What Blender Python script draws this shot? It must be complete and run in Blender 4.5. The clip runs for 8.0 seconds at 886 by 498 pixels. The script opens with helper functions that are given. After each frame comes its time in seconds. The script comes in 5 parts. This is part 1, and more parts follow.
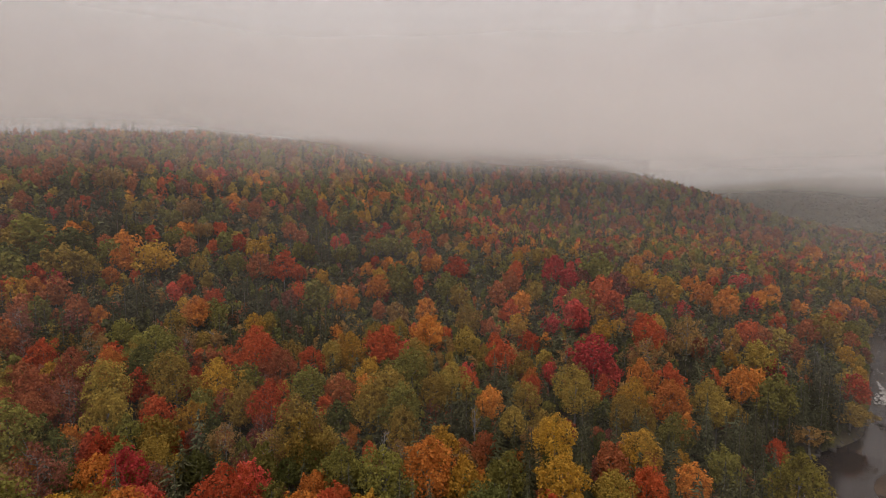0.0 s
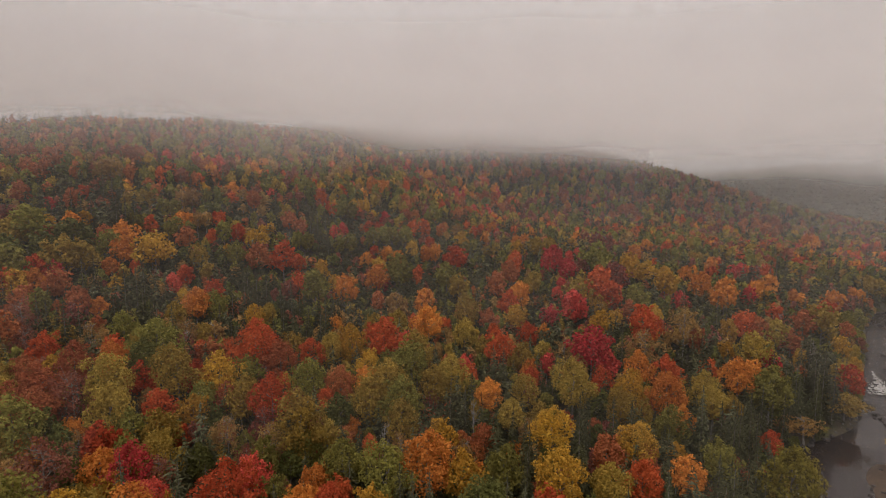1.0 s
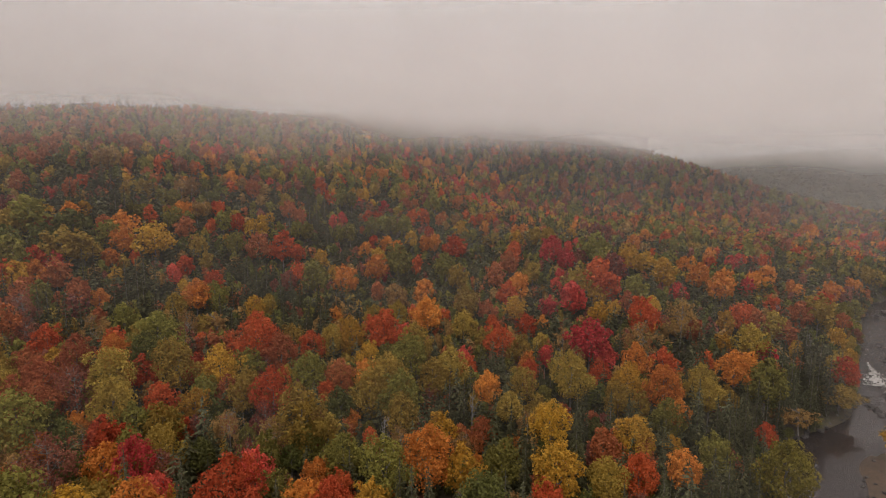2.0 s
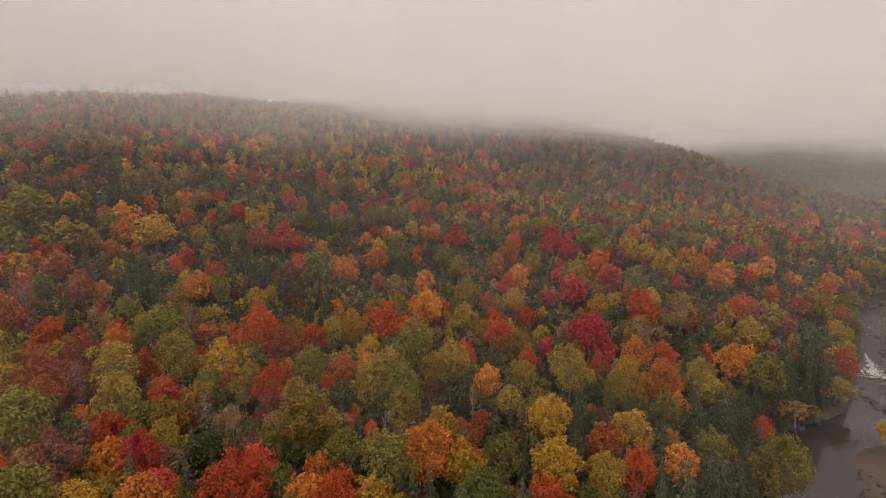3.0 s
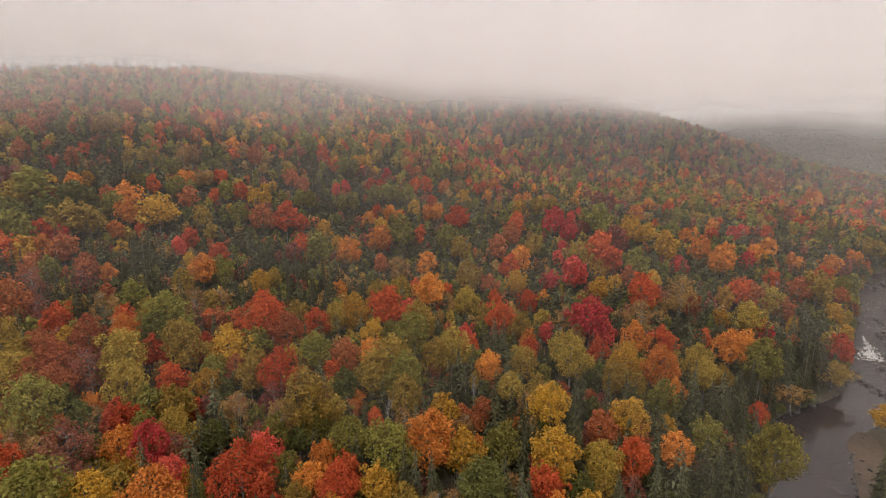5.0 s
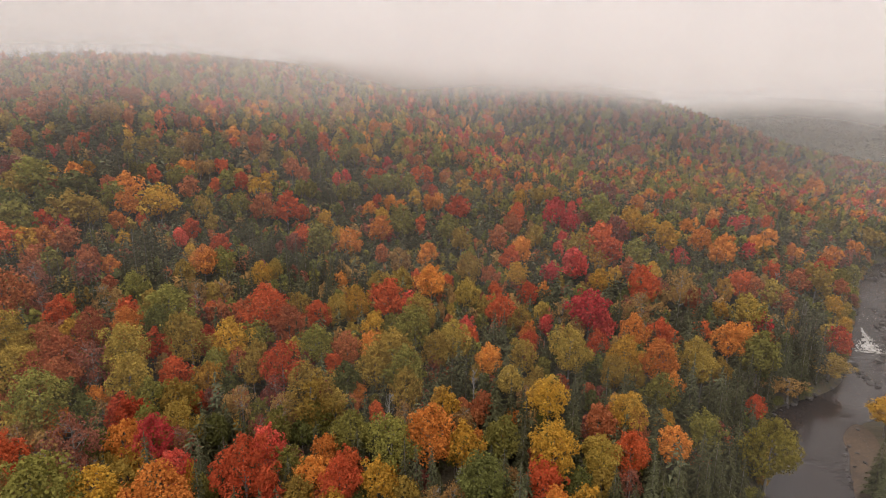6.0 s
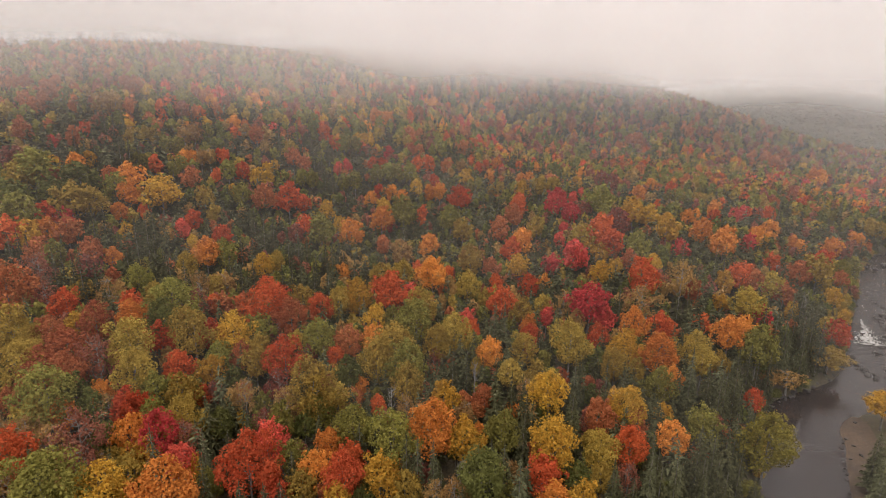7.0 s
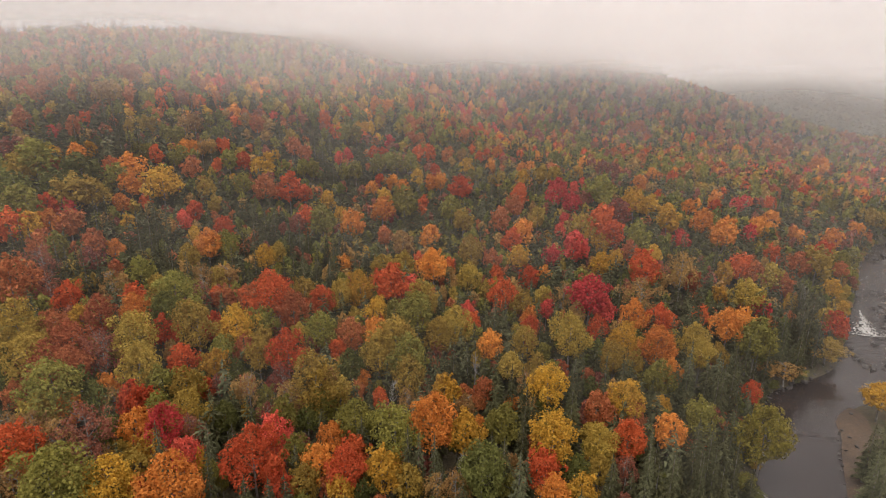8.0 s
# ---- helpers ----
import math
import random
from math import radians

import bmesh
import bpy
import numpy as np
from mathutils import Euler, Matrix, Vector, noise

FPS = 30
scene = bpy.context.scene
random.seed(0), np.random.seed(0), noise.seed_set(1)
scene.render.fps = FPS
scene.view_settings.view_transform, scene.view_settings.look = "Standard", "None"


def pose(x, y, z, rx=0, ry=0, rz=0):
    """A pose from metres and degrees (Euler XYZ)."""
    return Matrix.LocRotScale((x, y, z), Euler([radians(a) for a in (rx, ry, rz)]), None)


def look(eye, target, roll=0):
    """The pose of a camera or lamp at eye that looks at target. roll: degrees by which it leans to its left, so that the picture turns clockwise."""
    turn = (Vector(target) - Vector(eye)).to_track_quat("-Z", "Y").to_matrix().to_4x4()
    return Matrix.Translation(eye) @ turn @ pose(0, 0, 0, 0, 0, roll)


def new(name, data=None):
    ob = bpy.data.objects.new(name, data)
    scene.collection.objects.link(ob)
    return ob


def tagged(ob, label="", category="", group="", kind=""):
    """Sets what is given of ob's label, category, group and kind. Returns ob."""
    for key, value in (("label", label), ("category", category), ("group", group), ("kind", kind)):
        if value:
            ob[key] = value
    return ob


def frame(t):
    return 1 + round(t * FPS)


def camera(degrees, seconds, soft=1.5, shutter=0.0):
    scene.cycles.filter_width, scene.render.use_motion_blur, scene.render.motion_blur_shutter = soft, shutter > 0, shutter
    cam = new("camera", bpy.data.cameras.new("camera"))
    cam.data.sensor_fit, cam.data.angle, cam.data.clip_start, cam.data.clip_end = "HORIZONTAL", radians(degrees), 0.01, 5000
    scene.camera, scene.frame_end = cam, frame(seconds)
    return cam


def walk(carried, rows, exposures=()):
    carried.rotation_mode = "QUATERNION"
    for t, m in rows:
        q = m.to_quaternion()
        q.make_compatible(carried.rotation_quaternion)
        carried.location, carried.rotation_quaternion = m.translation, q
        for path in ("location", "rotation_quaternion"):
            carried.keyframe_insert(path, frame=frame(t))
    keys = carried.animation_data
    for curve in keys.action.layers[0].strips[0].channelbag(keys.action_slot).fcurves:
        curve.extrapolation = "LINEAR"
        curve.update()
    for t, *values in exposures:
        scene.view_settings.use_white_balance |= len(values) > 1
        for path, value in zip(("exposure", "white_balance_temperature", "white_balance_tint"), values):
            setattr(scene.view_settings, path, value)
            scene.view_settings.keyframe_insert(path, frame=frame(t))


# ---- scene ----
cam = camera(76.6, 8.0, 0.95)
PATH = [
    (0, pose(0.00, 0.00, 57.40, 84.500, -0.000, 0.000)),
    (0.5, pose(-0.06, -0.12, 58.20, 83.752, -0.017, -0.036)),
    (1, pose(-0.10, -0.24, 59.00, 82.999, -0.039, -0.124)),
    (1.5, pose(-0.13, -0.33, 59.81, 82.264, -0.090, -0.179)),
    (3, pose(-0.28, -0.49, 62.28, 80.138, -0.218, -0.173)),
    (3.5, pose(-0.32, -0.51, 63.13, 79.383, -0.247, -0.109)),
    (4, pose(-0.33, -0.48, 64.00, 78.614, -0.284, -0.051)),
    (4.5, pose(-0.34, -0.44, 64.89, 77.848, -0.308, 0.028)),
    (6, pose(-0.29, -0.34, 67.52, 75.618, -0.430, 0.191)),
    (6.5, pose(-0.29, -0.33, 68.37, 74.889, -0.469, 0.271)),
    (7, pose(-0.32, -0.34, 69.23, 74.164, -0.489, 0.340)),
    (7.5, pose(-0.36, -0.35, 70.09, 73.432, -0.479, 0.371)),
    (8, pose(-0.40, -0.38, 70.94, 72.691, -0.482, 0.411)),
]
# the drone climbs straight up and tips its camera down
EXPOSURES = [(0.0, -0.30, 6450, 10), (4.0, 0.12, 6380, 9), (8.0, 0.47, 6330, 8)]
walk(cam, PATH, EXPOSURES)

# ------------------------------------------------------------------ light
world = bpy.data.worlds.new("overcast_sky")
scene.world = world
world.use_nodes = True
wn, wl = world.node_tree.nodes, world.node_tree.links
wn.clear()
w_out = wn.new("ShaderNodeOutputWorld")
w_bg = wn.new("ShaderNodeBackground")
w_sky = wn.new("ShaderNodeTexSky")
w_sky.sky_type, w_sky.sun_disc = "NISHITA", False
w_sky.sun_elevation, w_sky.sun_rotation = radians(42), radians(150)
w_dim = wn.new("ShaderNodeMix")
w_dim.data_type, w_dim.blend_type = "RGBA", "MULTIPLY"
w_dim.inputs["Factor"].default_value = 1.0
w_dim.inputs[7].default_value = (0.1, 0.1, 0.1, 1)
w_co = wn.new("ShaderNodeTexCoord")
w_sep = wn.new("ShaderNodeSeparateXYZ")
w_ramp = wn.new("ShaderNodeValToRGB")
w_ramp.color_ramp.interpolation = "EASE"
SKY_STOPS = [(0.0, (0.38, 0.349, 0.336)), (0.10, (0.51, 0.470, 0.461)), (0.31, (0.90, 0.832, 0.820)), (1.0, (1.95, 1.85, 1.78))]
for i, (at, rgb) in enumerate(SKY_STOPS):
    e = w_ramp.color_ramp.elements[i] if i < 2 else w_ramp.color_ramp.elements.new(at)
    e.position, e.color = at, (*rgb, 1)
w_noise = wn.new("ShaderNodeTexNoise")
w_noise.inputs["Scale"].default_value, w_noise.inputs["Detail"].default_value = 2.2, 3.0
w_add = wn.new("ShaderNodeMath")
w_add.operation = "MULTIPLY_ADD"
w_add.inputs[1].default_value = 0.06
w_mix = wn.new("ShaderNodeMix")
w_mix.data_type = "RGBA"
w_mix.inputs["Factor"].default_value = 0.94
w_off = wn.new("ShaderNodeMath")
w_off.operation = "SUBTRACT"
w_off.inputs[1].default_value = 0.03
wl.new(w_co.outputs["Generated"], w_sep.inputs[0])
wl.new(w_co.outputs["Generated"], w_noise.inputs["Vector"])
wl.new(w_noise.outputs["Fac"], w_add.inputs[0])
wl.new(w_sep.outputs["Z"], w_add.inputs[2])
wl.new(w_add.outputs[0], w_off.inputs[0])
w_side = wn.new("ShaderNodeMath")
w_side.operation = "MULTIPLY_ADD"
w_side.inputs[1].default_value = -0.05
wl.new(w_sep.outputs["X"], w_side.inputs[0])
wl.new(w_off.outputs[0], w_side.inputs[2])
wl.new(w_side.outputs[0], w_ramp.inputs["Fac"])
wl.new(w_sky.outputs[0], w_dim.inputs[6])
wl.new(w_dim.outputs[2], w_mix.inputs[6])
wl.new(w_ramp.outputs["Color"], w_mix.inputs[7])
wl.new(w_mix.outputs[2], w_bg.inputs["Color"])
w_bg.inputs["Strength"].default_value = 1.0
wl.new(w_bg.outputs[0], w_out.inputs["Surface"])

sun = new("sun", bpy.data.lights.new("sun", "SUN"))
sun.data.energy, sun.data.angle, sun.data.color = 1.2, radians(40), (1.0, 0.95, 0.9)
sun.matrix_world = look((0, 0, 200), (60, 120, 0))


# ------------------------------------------------------------------ materials
def material(name):
    m = bpy.data.materials.new(name)
    m.use_nodes = True
    nt = m.node_tree
    nt.nodes.clear()
    return m, nt.nodes, nt.links


def node(ns, kind, **kw):
    n = ns.new("ShaderNode" + kind)
    for k, v in kw.items():
        n.inputs[k].default_value = v
    return n


def mix_rgb(ns, ls, fac, a, b, blend="MIX"):
    n = ns.new("ShaderNodeMix")
    n.data_type, n.blend_type = "RGBA", blend
    for socket, v in ((n.inputs[0], fac), (n.inputs[6], a), (n.inputs[7], b)):
        if isinstance(v, bpy.types.NodeSocket):
            ls.new(v, socket)
        else:
            socket.default_value = v if isinstance(v, float) else (*v, 1)
    return n.outputs[2]


def spread(ns, ls, value, lo, hi, a=0.0, b=1.0):
    n = ns.new("ShaderNodeMapRange")
    ls.new(value, n.inputs["Value"])
    n.inputs["From Min"].default_value, n.inputs["From Max"].default_value = a, b
    n.inputs["To Min"].default_value, n.inputs["To Max"].default_value = lo, hi
    return n.outputs[0]


def noise_of(ns, ls, scale, detail=2.0, vector=None):
    n = node(ns, "TexNoise", Scale=scale, Detail=detail)
    if vector is None:
        vector = ns.new("ShaderNodeNewGeometry").outputs["Position"]
    ls.new(vector, n.inputs["Vector"])
    return n.outputs["Fac"]


def leaf_material(name, base, second, gloss=0.8, through_light=0.38):
    """Leaves: two colours mixed by tree, by patch and by leaf."""
    # a little grey blended into both colours, haze put into the leaf colour
    base, second = ([0.95 * v + 0.05 * (0.3 * c[0] + 0.6 * c[1] + 0.1 * c[2]) for v in c] for c in (base, second))
    m, ns, ls = material(name)
    geo = ns.new("ShaderNodeNewGeometry")
    info = ns.new("ShaderNodeObjectInfo")
    patch = noise_of(ns, ls, 0.16, 1.5)
    clump = noise_of(ns, ls, 0.9, 2.0)
    f1 = spread(ns, ls, patch, 0.0, 0.65, 0.35, 0.7)
    f2 = spread(ns, ls, clump, 0.0, 0.55, 0.42, 0.72)
    c = mix_rgb(ns, ls, f1, base, second)
    c = mix_rgb(ns, ls, f2, c, second)
    hsv = ns.new("ShaderNodeHueSaturation")
    ls.new(spread(ns, ls, info.outputs["Random"], 0.494, 0.506), hsv.inputs["Hue"])
    val = ns.new("ShaderNodeMath")
    val.operation = "MULTIPLY"
    ls.new(spread(ns, ls, geo.outputs["Random Per Island"], 0.68, 1.34), val.inputs[0])
    ls.new(spread(ns, ls, info.outputs["Random"], 0.77, 1.2), val.inputs[1])
    ls.new(val.outputs[0], hsv.inputs["Value"])
    ls.new(c, hsv.inputs["Color"])
    bsdf = node(ns, "BsdfPrincipled", Roughness=gloss)
    bsdf.inputs["Specular IOR Level"].default_value = 0.06
    ls.new(hsv.outputs[0], bsdf.inputs["Base Color"])
    trans = ns.new("ShaderNodeBsdfTranslucent")
    ls.new(hsv.outputs[0], trans.inputs["Color"])
    mx = node(ns, "MixShader", Fac=through_light)
    ls.new(bsdf.outputs[0], mx.inputs[1])
    ls.new(trans.outputs[0], mx.inputs[2])
    out = ns.new("ShaderNodeOutputMaterial")
    ls.new(mx.outputs[0], out.inputs["Surface"])
    return m


def surface(name, stops, scale, rough, bump=0.0, bump_scale=8.0, detail=6.0):
    """A mottled solid: colours by noise at two scales, with fine relief."""
    m, ns, ls = material(name)
    big, fine = noise_of(ns, ls, scale, detail), noise_of(ns, ls, scale * 9, 4.0)
    ramp = ns.new("ShaderNodeValToRGB")
    for i, (at, rgb) in enumerate(stops):
        e = ramp.color_ramp.elements[i] if i < 2 else ramp.color_ramp.elements.new(at)
        e.position, e.color = at, (*rgb, 1)
    ls.new(big, ramp.inputs["Fac"])
    hsv = ns.new("ShaderNodeHueSaturation")
    ls.new(spread(ns, ls, fine, 0.6, 1.4, 0.25, 0.75), hsv.inputs["Value"])
    ls.new(ramp.outputs["Color"], hsv.inputs["Color"])
    bsdf = node(ns, "BsdfPrincipled", Roughness=rough)
    ls.new(hsv.outputs[0], bsdf.inputs["Base Color"])
    if bump:
        b = node(ns, "Bump", Strength=bump, Distance=0.3)
        ls.new(noise_of(ns, ls, bump_scale, 5.0), b.inputs["Height"])
        ls.new(b.outputs[0], bsdf.inputs["Normal"])
    out = ns.new("ShaderNodeOutputMaterial")
    ls.new(bsdf.outputs[0], out.inputs["Surface"])
    return m


LEAVES = {
    "crimson": leaf_material("crimson_leaves", (0.52, 0.062, 0.046), (0.39, 0.055, 0.039)),
    "scarlet": leaf_material("scarlet_leaves", (0.47, 0.080, 0.022), (0.36, 0.072, 0.020)),
    "orange": leaf_material("orange_leaves", (0.55, 0.195, 0.026), (0.45, 0.145, 0.024)),
    "salmon": leaf_material("salmon_leaves", (0.37, 0.108, 0.038), (0.27, 0.088, 0.034)),
    "gold": leaf_material("gold_leaves", (0.45, 0.232, 0.020), (0.34, 0.188, 0.020)),
    "olive_gold": leaf_material("olive_gold_leaves", (0.33, 0.210, 0.032), (0.235, 0.153, 0.028)),
    "olive": leaf_material("olive_leaves", (0.200, 0.168, 0.032), (0.140, 0.122, 0.027)),
    "green": leaf_material("green_leaves", (0.125, 0.121, 0.029), (0.088, 0.088, 0.024)),
    "tan": leaf_material("tan_leaves", (0.34, 0.185, 0.055), (0.21, 0.12, 0.042)),
    "mauve": leaf_material("mauve_leaves", (0.25, 0.075, 0.045), (0.16, 0.065, 0.045)),
    "bank_yellow": leaf_material("bank_yellow_leaves", (0.225, 0.178, 0.022), (0.15, 0.125, 0.020)),
    "spruce": leaf_material("spruce_needles", (0.068, 0.061, 0.026), (0.048, 0.046, 0.021), 0.7, 0.1),
    "fir": leaf_material("fir_needles", (0.108, 0.104, 0.052), (0.072, 0.071, 0.034), 0.7, 0.1),
}
BARK = surface("bark", [(0.3, (0.10, 0.085, 0.07)), (0.7, (0.20, 0.18, 0.16))], 1.2, 0.9, 0.4, 12)
PALE_BARK = surface("pale_bark", [(0.3, (0.13, 0.115, 0.10)), (0.7, (0.27, 0.245, 0.22))], 1.5, 0.85, 0.3, 10)
LITTER = surface("forest_floor", [(0.3, (0.035, 0.030, 0.017)), (0.5, (0.06, 0.043, 0.022)), (0.7, (0.045, 0.046, 0.018))], 0.35, 0.95, 0.6, 2.0)
SAND = surface("wet_sand", [(0.3, (0.040, 0.024, 0.013)), (0.55, (0.066, 0.039, 0.021)), (0.75, (0.050, 0.034, 0.020))], 0.25, 0.8, 0.3, 6.0)
STONE = surface("river_stone", [(0.3, (0.022, 0.018, 0.016)), (0.55, (0.045, 0.037, 0.033)), (0.8, (0.09, 0.078, 0.07))], 0.6, 0.85, 0.5, 5.0)
FOAM = surface("white_water", [(0.35, (0.20, 0.183, 0.165)), (0.65, (0.40, 0.375, 0.35))], 1.5, 0.6, 0.6, 5.0)


def water_material():
    """Dark peaty river water that mirrors the grey sky."""
    m, ns, ls = material("river_water")
    bsdf = node(ns, "BsdfPrincipled", Roughness=0.06)
    c = mix_rgb(ns, ls, noise_of(ns, ls, 0.06, 3.0), (0.022, 0.0165, 0.0148), (0.031, 0.024, 0.0215))
    ls.new(c, bsdf.inputs["Base Color"])
    bsdf.inputs["IOR"].default_value = 1.33
    geo = ns.new("ShaderNodeNewGeometry")
    sep = ns.new("ShaderNodeSeparateXYZ")
    ls.new(geo.outputs["Position"], sep.inputs[0])
    rough = spread(ns, ls, sep.outputs["Y"], 0.04, 0.9, 118.0, 140.0)
    b = node(ns, "Bump", Distance=0.35)
    ls.new(rough, b.inputs["Strength"])
    ls.new(spread(ns, ls, sep.outputs["Y"], 0.035, 0.24, 122.0, 140.0), bsdf.inputs["Roughness"])
    flow = ns.new("ShaderNodeMapping")
    flow.inputs["Rotation"].default_value = (0, 0, radians(-50))
    flow.inputs["Scale"].default_value = (0.35, 1.5, 1)
    ls.new(geo.outputs["Position"], flow.inputs["Vector"])
    ls.new(noise_of(ns, ls, 0.8, 5.0, flow.outputs[0]), b.inputs["Height"])
    ls.new(b.outputs[0], bsdf.inputs["Normal"])
    out = ns.new("ShaderNodeOutputMaterial")
    ls.new(bsdf.outputs[0], out.inputs["Surface"])
    return m


WATER = water_material()


def mist_material(name, white, haze, peak, low, high, east, lift, warm=0.94):
    """A sheet that imitates thin cloud: mostly clear, the rest scatters light both ways. The haze is painted as
    opacity: it thickens from the cloud base up, thins out far above it, fades near the treetops and over the western
    shoulder of the hill, and is set deeper (east) over the river valley."""
    m, ns, ls = material(name)
    clear = ns.new("ShaderNodeBsdfTransparent")
    # the tint's warmth stands in for light bounced off the forest
    tint = (white, white * (0.5 + 0.5 * warm) * 0.985, white * warm, 1)
    both = node(ns, "MixShader", Fac=0.5)
    ls.new(node(ns, "BsdfDiffuse", Color=tint).outputs[0], both.inputs[1])
    ls.new(node(ns, "BsdfTranslucent", Color=tint).outputs[0], both.inputs[2])

    def ease(value, a, b, lo, hi):
        n = ns.new("ShaderNodeMapRange")
        n.interpolation_type = "SMOOTHSTEP"
        ls.new(value, n.inputs["Value"])
        for key, v in (("From Min", a), ("From Max", b), ("To Min", lo), ("To Max", hi)):
            n.inputs[key].default_value = v
        return n.outputs[0]

    def calc(op, a, b):
        n = ns.new("ShaderNodeMath")
        n.operation = op
        for socket, v in zip(n.inputs, (a, b)):
            if isinstance(v, float):
                socket.default_value = v
            else:
                ls.new(v, socket)
        return n.outputs[0]

    geo = ns.new("ShaderNodeNewGeometry")
    sep = ns.new("ShaderNodeSeparateXYZ")
    ls.new(geo.outputs["Position"], sep.inputs[0])
    turn = calc("DIVIDE", sep.outputs["X"], sep.outputs["Y"])
    uneven = spread(ns, ls, noise_of(ns, ls, 0.011, 2.0), -5.0, 5.0, 0.25, 0.75)
    z = calc("ADD", calc("SUBTRACT", sep.outputs["Z"], ease(turn, -0.34, -0.50, 0.0, lift)), uneven)
    # height from the UVs fades the painted haze out towards the treetops
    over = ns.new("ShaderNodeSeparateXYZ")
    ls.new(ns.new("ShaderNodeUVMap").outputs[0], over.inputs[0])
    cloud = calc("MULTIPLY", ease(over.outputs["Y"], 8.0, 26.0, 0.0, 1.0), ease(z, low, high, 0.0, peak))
    cloud = calc("MULTIPLY", cloud, ease(sep.outputs["Z"], 102.0, 180.0, 1.0, 0.0))
    valley = calc("MULTIPLY", ease(turn, 0.44, 0.72, 0.0, east), ease(sep.outputs["Z"], 120.0, 60.0, 0.0, 1.0))
    amount = calc("ADD", calc("MULTIPLY", ease(sep.outputs["Z"], 320.0, 100.0, 0.1, 1.0), haze), calc("ADD", cloud, valley))
    mx = ns.new("ShaderNodeMixShader")
    ls.new(amount, mx.inputs["Fac"])
    ls.new(clear.outputs[0], mx.inputs[1])
    ls.new(both.outputs[0], mx.inputs[2])
    out = ns.new("ShaderNodeOutputMaterial")
    ls.new(mx.outputs[0], out.inputs["Surface"])
    return m


# ------------------------------------------------------------------ mesh helpers
def mesh_of(name, verts, faces, mats, index=None):
    """A mesh from arrays: faces all have the same number of corners."""
    verts, faces = np.asarray(verts, np.float32), np.asarray(faces, np.int32)
    me = bpy.data.meshes.new(name)
    k = faces.shape[1]
    me.vertices.add(len(verts))
    me.vertices.foreach_set("co", verts.ravel())
    me.loops.add(faces.size)
    me.loops.foreach_set("vertex_index", faces.ravel())
    me.polygons.add(len(faces))
    me.polygons.foreach_set("loop_start", np.arange(0, faces.size, k, dtype=np.int32))
    for m in mats:
        me.materials.append(m)
    if index is not None:
        me.polygons.foreach_set("material_index", np.asarray(index, np.int32))
    me.update(calc_edges=True)
    return me


def smooth(me):
    me.polygons.foreach_set("use_smooth", np.ones(len(me.polygons), bool))
    return me


def child(name, me, parent, mat=None, label=""):
    ob = new(name, me)
    ob.parent = parent
    if mat is not None:
        ob.material_slots[0].link = "OBJECT"
        ob.material_slots[0].material = mat
    if label:
        tagged(ob, label)
    return ob


# ------------------------------------------------------------------ the land
HILLS = [
    (-160, 520, 23.9, 230),
    (0, 240, 6.1, 110),
    (-120, 520, -4.2, 110),
    (80, 320, 2.1, 50),
    (-80, 480, 27.5, 160),
    (200, 280, -6.3, 50),
    (160, 440, 21.2, 50),
    (-240, 280, 45.2, 110),
    (0, 400, 26.5, 160),
    (160, 360, -18, 50),
    (40, 320, -28.6, 50),
    (200, 360, 0.9, 50),
    (-40, 200, -19.1, 50),
    (120, 120, -11.2, 110),
    (-280, 200, 11.6, 50),
    (-200, 80, -13.8, 50),
    (80, 440, 22.4, 50),
    (-200, 240, -7.8, 50),
    (120, 400, -10.6, 50),
    (360, 320, 6.1, 110),
    (-40, 440, 8.4, 50),
    (200, 400, 11.5, 50),
    # the ridge across the valley
    (640, 1000, 46, 190), (900, 900, 52, 210), (420, 1150, 40, 200),
]

# the river's middle line, upstream last: x, y, half width, level
RIVER = [
    (-40, -300, 9, 1.0), (10, -60, 9, 1.3), (44, 40, 8.5, 1.5), (62, 80.5, 7, 1.5), (68.2, 92.3, 7.2, 1.5), (77.3, 107, 6.6, 1.5),
    (91.5, 115.5, 5.8, 1.5), (105, 121.5, 8.5, 1.5), (113, 130, 9, 2.2), (120, 140, 10, 3.6), (136, 158, 10, 4.4),
    (152, 181, 10, 5.8), (174, 203, 11, 7.2), (210, 224, 12, 7.8), (270, 246, 13, 8.5), (420, 280, 13, 10), (700, 420, 13, 14),
]


def river_line(step=2.0):
    """The middle line in even steps: x, y, half width, level, and the way it goes."""
    a = np.array(RIVER, float)
    s = np.concatenate([[0], np.cumsum(np.hypot(*np.diff(a[:, :2], axis=0).T))])
    u = np.arange(0, s[-1], step)
    p = np.stack([np.interp(u, s, a[:, k]) for k in range(4)], 1)
    for _ in range(4):
        p[1:-1] = (p[:-2] + 2 * p[1:-1] + p[2:]) / 4
    d = np.gradient(p[:, :2], axis=0)
    return np.hstack([p, d / np.linalg.norm(d, axis=1)[:, None]])


LINE = river_line()


def near_river(x, y):
    """Distance from the nearest bank (negative in the water), the river's level there, and the side (+1: east)."""
    x, y = np.ravel(x), np.ravel(y)
    gap, level, side = np.empty(len(x)), np.empty(len(x)), np.empty(len(x))
    for i in range(0, len(x), 4000):
        dx, dy = x[i:i + 4000, None] - LINE[:, 0], y[i:i + 4000, None] - LINE[:, 1]
        d = np.hypot(dx, dy)
        k = d.argmin(1)
        r = np.arange(len(k))
        gap[i:i + 4000] = d[r, k] - LINE[k, 2]
        level[i:i + 4000] = LINE[k, 3]
        side[i:i + 4000] = np.sign(dx[r, k] * LINE[k, 5] - dy[r, k] * LINE[k, 4])
    return gap, level, side


